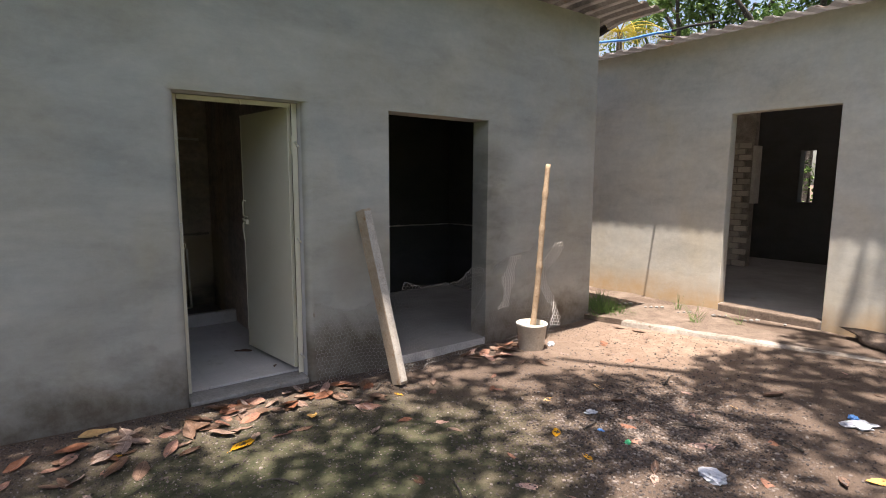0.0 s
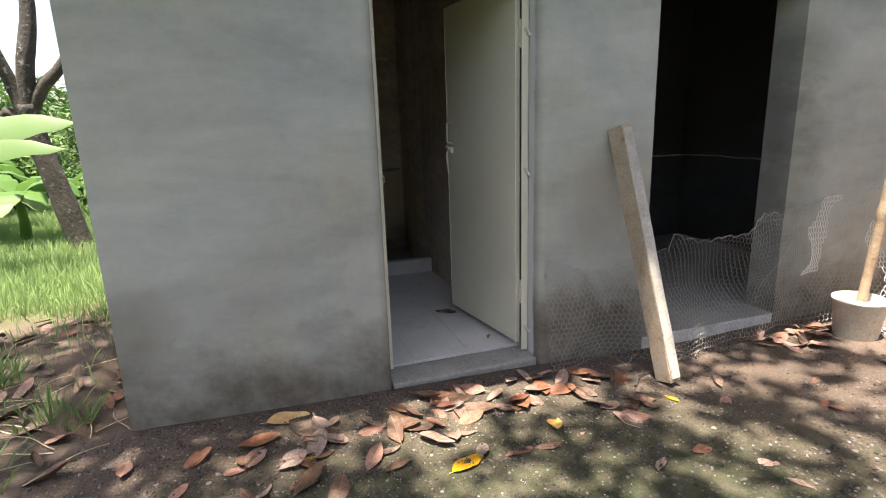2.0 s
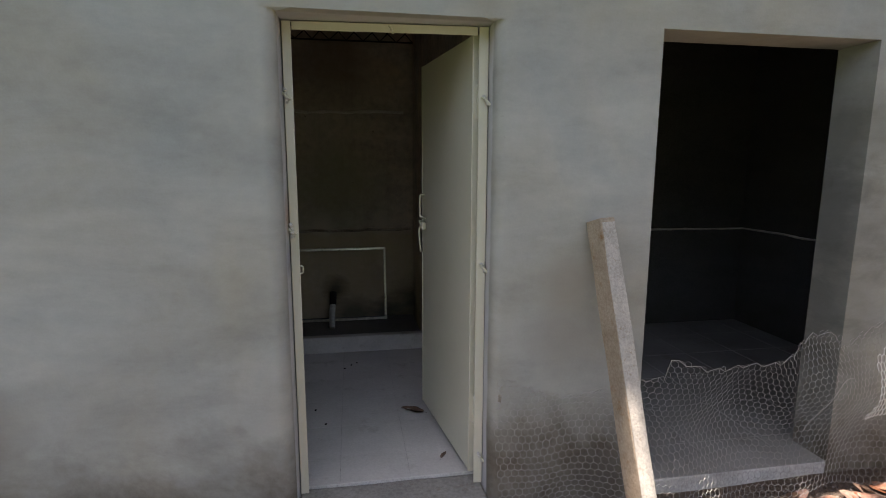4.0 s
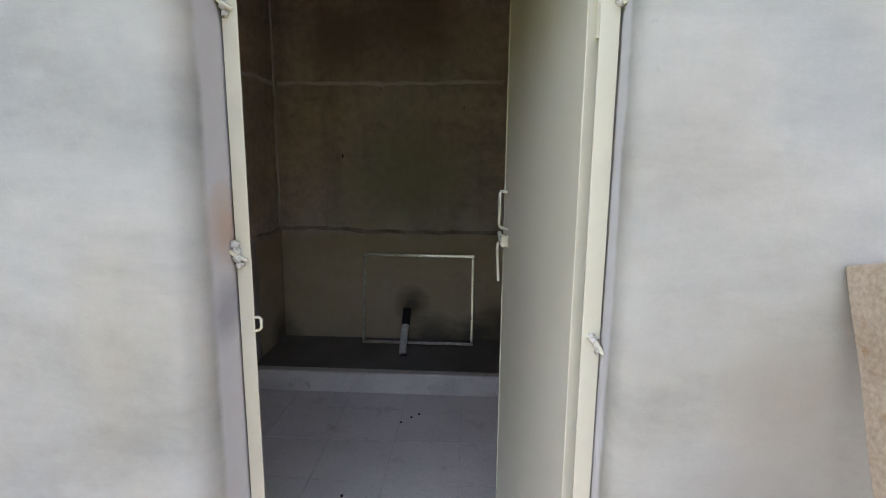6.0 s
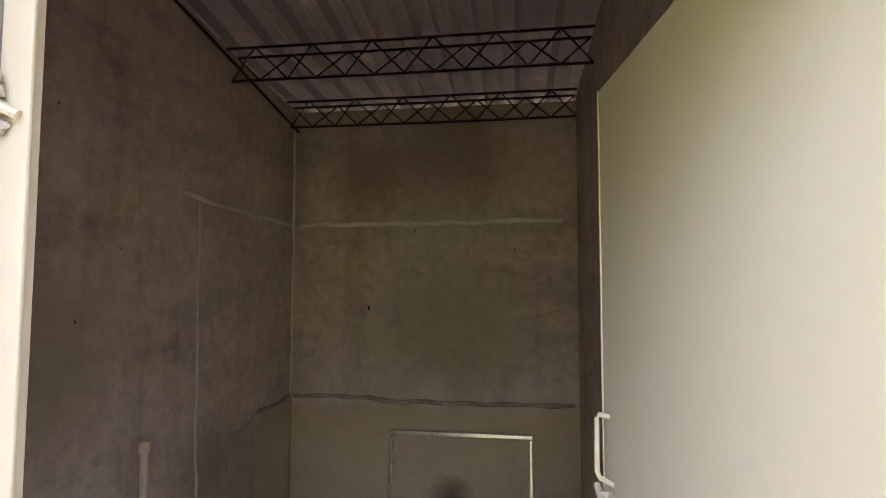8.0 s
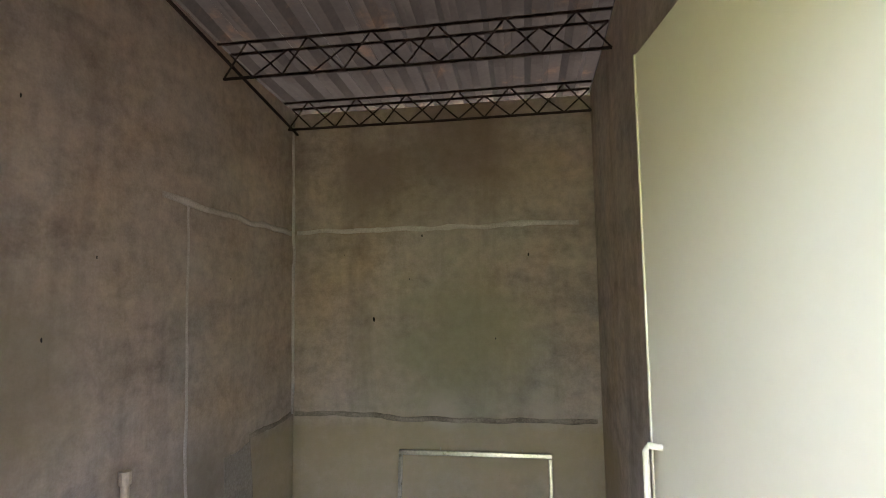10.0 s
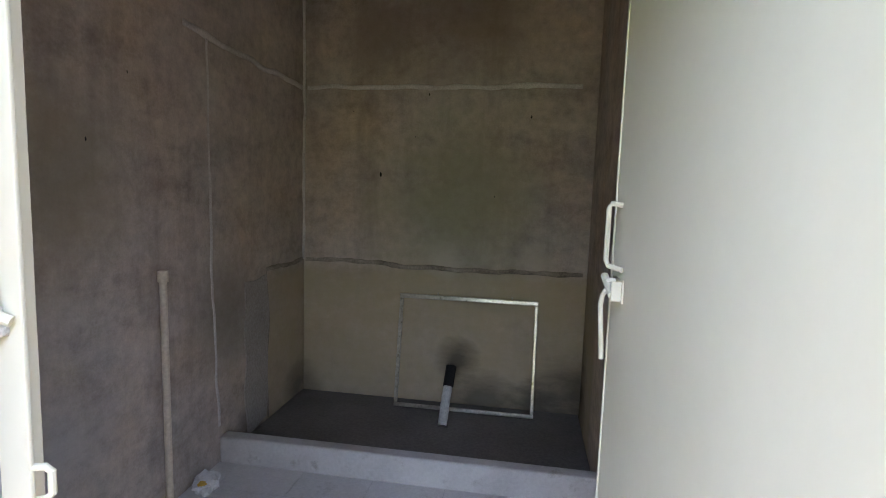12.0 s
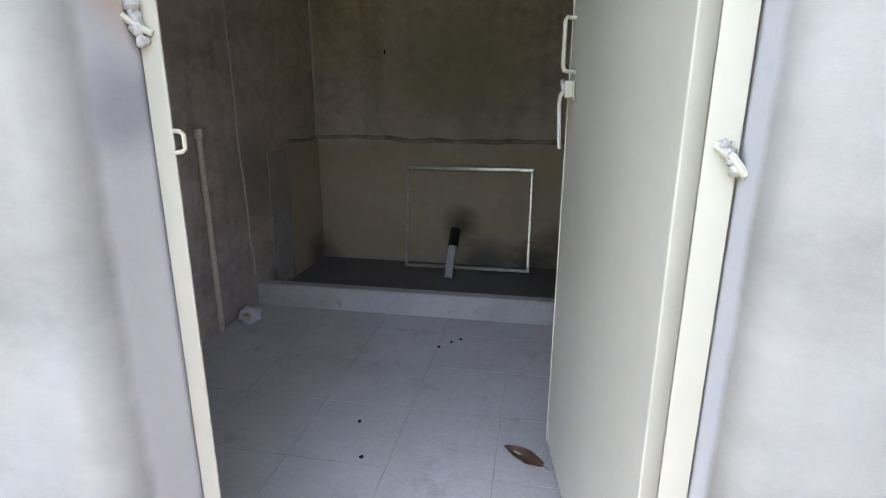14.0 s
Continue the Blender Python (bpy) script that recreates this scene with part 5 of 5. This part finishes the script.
def leaf_skin(name, dark, light, rib, rand):
    """Leathery fallen-leaf skin: blotched blade, pale midrib and side veins, each leaf a little different."""
    m, nt, b, pos = start_mat(name, 0.55, 0, 0.4)
    obj = nt.nodes.new("ShaderNodeTexCoord").outputs["Object"]
    blot = tex_noise(nt, obj, 5, 6, 0.7)
    c = ramp(nt, blot, [(0.28, tuple(v * 0.6 for v in dark)), (0.48, dark), (0.7, light)])
    sep = nt.nodes.new("ShaderNodeSeparateXYZ")
    nt.links.new(obj, sep.inputs[0])
    ay = mathn(nt, "ABSOLUTE", sep.outputs[1])
    mid = mathn(nt, "SUBTRACT", 1.0, mathn(nt, "MULTIPLY", ay, 55.0), True)
    side = mathn(nt, "SINE", mathn(nt, "MULTIPLY", mathn(nt, "SUBTRACT", sep.outputs[0], mathn(nt, "MULTIPLY", ay, 0.7)), 75.0))
    side = mathn(nt, "MULTIPLY", mathn(nt, "SUBTRACT", side, 0.8, True), 1.5)
    c = mixed(nt, mathn(nt, "MULTIPLY", mathn(nt, "ADD", mid, side, True), 0.6), c, rib)
    info = nt.nodes.new("ShaderNodeObjectInfo")
    hsv = nt.nodes.new("ShaderNodeHueSaturation")
    nt.links.new(mathn(nt, "ADD", mathn(nt, "MULTIPLY", info.outputs["Random"], rand), 1 - rand / 2), hsv.inputs["Value"])
    nt.links.new(mathn(nt, "ADD", mathn(nt, "MULTIPLY", info.outputs["Random"], -0.5), 1.15), hsv.inputs["Saturation"])
    nt.links.new(c, hsv.inputs["Color"])
    nt.links.new(hsv.outputs[0], b.inputs["Base Color"])
    put_bump(nt, b, mathn(nt, "SUBTRACT", blot, mathn(nt, "ADD", mid, side)), 0.4, 0.02)
    return m


M_DRY = leaf_skin("dry_brown_leaf", (0.14, 0.08, 0.052), (0.25, 0.155, 0.105), (0.30, 0.21, 0.155), 0.9)
M_DRYRED = leaf_skin("red_brown_leaf", (0.23, 0.10, 0.06), (0.35, 0.175, 0.115), (0.42, 0.26, 0.19), 0.7)
M_DRYYEL = leaf_skin("yellow_fallen_leaf", (0.5, 0.25, 0.03), (0.66, 0.38, 0.05), (0.7, 0.5, 0.15), 0.3)
KINDS = {
    "brown": [dry_leaf(M_DRY, c, w, i) for i, (c, w) in enumerate(((0.3, 0.24), (0.6, 0.21), (0.12, 0.27), (1.3, 0.17), (-0.4, 0.24)))],
    "red": [dry_leaf(M_DRYRED, c, w, i + 9) for i, (c, w) in enumerate(((0.25, 0.25), (0.5, 0.22), (-0.3, 0.25)))],
    "yellow": [dry_leaf(M_DRYYEL, c, w, i + 20) for i, (c, w) in enumerate(((0.2, 0.2), (0.4, 0.25)))],
}
WORDS = {"brown": "dry curled brown leaf lying on the soil", "red": "dry reddish brown leaf lying on the soil", "yellow": "fresh-fallen yellow leaf lying on the soil"}
lr = random.Random(12)


def drop_leaf(x, y, kind, size, turn=None, lift=0.0, tilt=10, z=None):
    ob = new("fallen_leaf", lr.choice(KINDS[kind]))
    zz = (ground_z(x, y) if z is None else z) + lift - 0.018 * size
    ob.matrix_world = pose(x, y, zz, lr.uniform(-tilt, tilt), lr.uniform(-tilt, tilt), lr.uniform(0, 360) if turn is None else turn) @ Matrix.Diagonal((size, size, size, 1))
    return tagged(ob, WORDS[kind] if z is None else "dry brown leaf lying on the washroom floor", "leaf", "fallen leaves")


for x, y, k, s, a in ((0.16, -0.70, "yellow", 0.17, 20), (0.98, -0.67, "red", 0.17, 120), (1.80, -1.67, "yellow", 0.12, 40), (1.31, -0.57, "yellow", 0.08, 110),
                      (1.19, -1.99, "red", 0.15, 150), (1.91, -2.28, "brown", 0.13, 30), (0.79, -1.61, "brown", 0.12, 90), (1.13, -0.96, "red", 0.12, 10),
                      (1.34, -1.11, "red", 0.15, 5), (3.0, -1.03, "brown", 0.14, 15), (2.15, -2.06, "red", 0.2, 160), (2.53, -1.61, "brown", 0.13, 170),
                      (3.56, -2.23, "brown", 0.2, 160), (3.13, -2.14, "yellow", 0.1, 50), (2.35, -2.29, "red", 0.22, 150), (1.71, -1.98, "yellow", 0.09, 70),
                      (2.74, -3.06, "yellow", 0.15, 140), (2.25, -2.72, "red", 0.12, 60), (2.16, -1.28, "yellow", 0.1, 0), (-0.53, -0.12, "yellow", 0.2, 10)):
    drop_leaf(x, y, k, s, a)
for i in range(95):      # the drift along the wall foot before the door
    x = lr.gauss(0.25, 0.65)
    y = -0.10 - abs(lr.gauss(0, 0.28)) - 0.12 * max(0, 0.5 - x)
    if -1.3 < x < 1.3:
        drop_leaf(x, y, "red" if lr.random() < 0.42 else "brown" if lr.random() < 0.97 else "yellow", lr.uniform(0.1, 0.19), lift=lr.uniform(0.0, 0.02), tilt=18)
for i in range(34):      # by the bucket
    drop_leaf(lr.gauss(2.62, 0.2), -0.16 - abs(lr.gauss(0, 0.11)), "brown" if lr.random() < 0.6 else "red", lr.uniform(0.09, 0.16), lift=lr.uniform(0, 0.025), tilt=25)
for i in range(95):      # strewn over the yard
    x, y = lr.uniform(-1.0, 4.6), lr.uniform(-3.6, -0.45)
    drop_leaf(x, y, lr.choice(("brown", "brown", "brown", "red", "red", "red", "red", "yellow") if i % 3 == 0 else ("brown", "red")), lr.uniform(0.06, 0.15))
for i in range(85):      # litter beyond the wall's corner
    x, y = lr.uniform(-2.7, -1.3), lr.uniform(-0.35, 2.2)
    drop_leaf(x, y, "brown" if lr.random() < 0.75 else "red", lr.uniform(0.09, 0.19), lift=lr.uniform(0, 0.03), tilt=25)
drop_leaf(0.62, 0.92, "brown", 0.15, 150, 0.0, 4, FL)
drop_leaf(0.72, 0.38, "brown", 0.07, 60, 0.0, 4, FL)


def twig(x, y, length, turn, r=0.006, material=None, name="twig", label="thin dry twig lying on the soil"):
    pts = [Vector((length * (f - 0.5), 0.05 * length * math.sin(f * 5 + turn), 0.008 + 0.012 * math.sin(f * 3))) for f in (i / 8 for i in range(9))]
    bm = tube(bmesh.new(), pts, r, 6, radii=[r * (1.1 - 0.6 * i / 8) for i in range(9)])
    ob = part(name, bm, material or M_BARK)
    ob.matrix_world = pose(x, y, ground_z(x, y), 0, 0, turn)
    return tagged(ob, label, "twig", "twigs")


for x, y, ln, a in ((2.58, -2.13, 0.22, 120), (2.54, -2.10, 0.2, 130), (2.1, -1.72, 0.26, 15), (1.3, -0.35, 0.2, 30), (0.9, -1.8, 0.22, 60), (2.8, -2.6, 0.18, 80), (3.2, -1.6, 0.25, 10), (0.2, -1.2, 0.2, 140)):
    twig(x, y, ln, a)
for i in range(26):
    twig(lr.uniform(-2.1, -1.25), lr.uniform(-0.2, 0.9), lr.uniform(0.15, 0.4), lr.uniform(0, 180), 0.0028, M_STRAW, "straw", "dry straw stalk on the leaf litter")


# ---- grit and scraps ----
def grit():
    r = np.random.default_rng(17)
    bm0 = bmesh.new()
    bmesh.ops.create_icosphere(bm0, subdivisions=1, radius=1)
    bv = np.array([v.co[:] for v in bm0.verts])
    bf = [[v.index for v in f.verts] for f in bm0.faces]
    bm0.free()
    V, F = [], []
    for i in range(30000):
        if i % 3 == 0:
            x, y, s = r.normal(2.3, 0.55), r.normal(-2.0, 0.45), r.uniform(0.003, 0.010) * (1.4 if i % 7 == 0 else 1.0)
        elif i % 3 == 1:
            x, y, s = r.uniform(-1.4, 1.6), -0.25 - abs(r.normal(0, 0.7)), r.uniform(0.0025, 0.0065)
        else:
            x, y, s = r.uniform(-1.6, 4.8), r.uniform(-3.8, -0.15), r.uniform(0.003, 0.0075) * (1.6 if i % 8 == 0 else 1.0)
        if i % 9 == 1:
            x, y = r.uniform(-1.4, 3.9), -0.03 - abs(r.normal(0, 0.12))
        if y > -0.02:
            continue
        b = len(V)
        k = bv * (s * r.uniform(0.7, 1.3), s * r.uniform(0.7, 1.3), s * r.uniform(0.4, 0.8)) + (x, y, ground_z(x, y) + s * 0.2)
        V += k.tolist()
        F += [[b + q for q in f] for f in bf]
    me = bpy.data.meshes.new("grit")
    me.from_pydata(V, [], F)
    me.materials.append(M_PEBBLE)
    tagged(new("grit", me), "small grey stones and grit strewn on the soil", "gravel", kind="stuff")


grit()
bush((12.2, 0.6, -0.1), 0.9, 2.2, 1400, M_LEAFLIGHT, 0.14, 71, label="sunlit green shrub behind the neighbouring building")
crumple("plastic_scrap", (2.08, -2.51, -0.045), (0.09, 0.07, 0.03), M_CLEAR, 2, "crumpled clear plastic wrapper on the soil", "litter")
crumple("plastic_bag", (3.46, -2.77, -0.045), (0.12, 0.08, 0.022), M_CLEAR, 4, "flattened clear and blue plastic bag on the soil", "litter")
crumple("plastic_scrap", (3.55, -2.72, -0.04), (0.05, 0.03, 0.02), M_BLUE, 6, "blue corner of a plastic bag on the soil", "litter")
crumple("bottle_top", (2.04, -2.02, -0.045), (0.022, 0.02, 0.018), M_GREENP, 7, "small green plastic piece on the soil", "litter")
crumple("plastic_scrap", (2.05, -1.82, -0.045), (0.025, 0.012, 0.01), M_BLUE, 8, "small blue plastic piece on the soil", "litter")
crumple("plastic_scrap", (2.21, -1.62, -0.045), (0.05, 0.03, 0.02), M_CLEAR, 9, "crumpled clear plastic scrap on the soil", "litter")
crumple("plastic_scrap", (3.14, -0.42, -0.05), (0.05, 0.035, 0.035), M_CLEAR, 10, "crumpled white and blue wrapper by the bucket", "litter")
tagged(part("stone", blob((-1.58, 0.70, -0.01), (0.10, 0.08, 0.06), 6, 3), M_STONE, smooth=True), "rounded brown stone among the leaf litter", "stone")
tagged(part("stone", blob((-1.46, 1.12, -0.01), (0.13, 0.09, 0.045), 8, 3), M_STONE, smooth=True), "flat reddish stone among the leaf litter", "stone")
for i, (x, y) in enumerate(((0.03, 1.01), (0.2, 1.66), (0.25, 1.72), (0.29, 1.76), (0.1, 0.82))):
    tagged(part("droppings", blob((x, y, FL + 0.004), (0.009, 0.008, 0.006), i), M_BURNT), "tiny dark crumb on the washroom floor", "crumb", "crumbs on the floor")
# chipped nail hole in the front plaster
tagged(part("trim_wall_chip", blob((0.908, 0.001, 0.50), (0.010, 0.006, 0.03), 3), M_LIP), "small dark chip in the plaster", "chip", kind="structure")
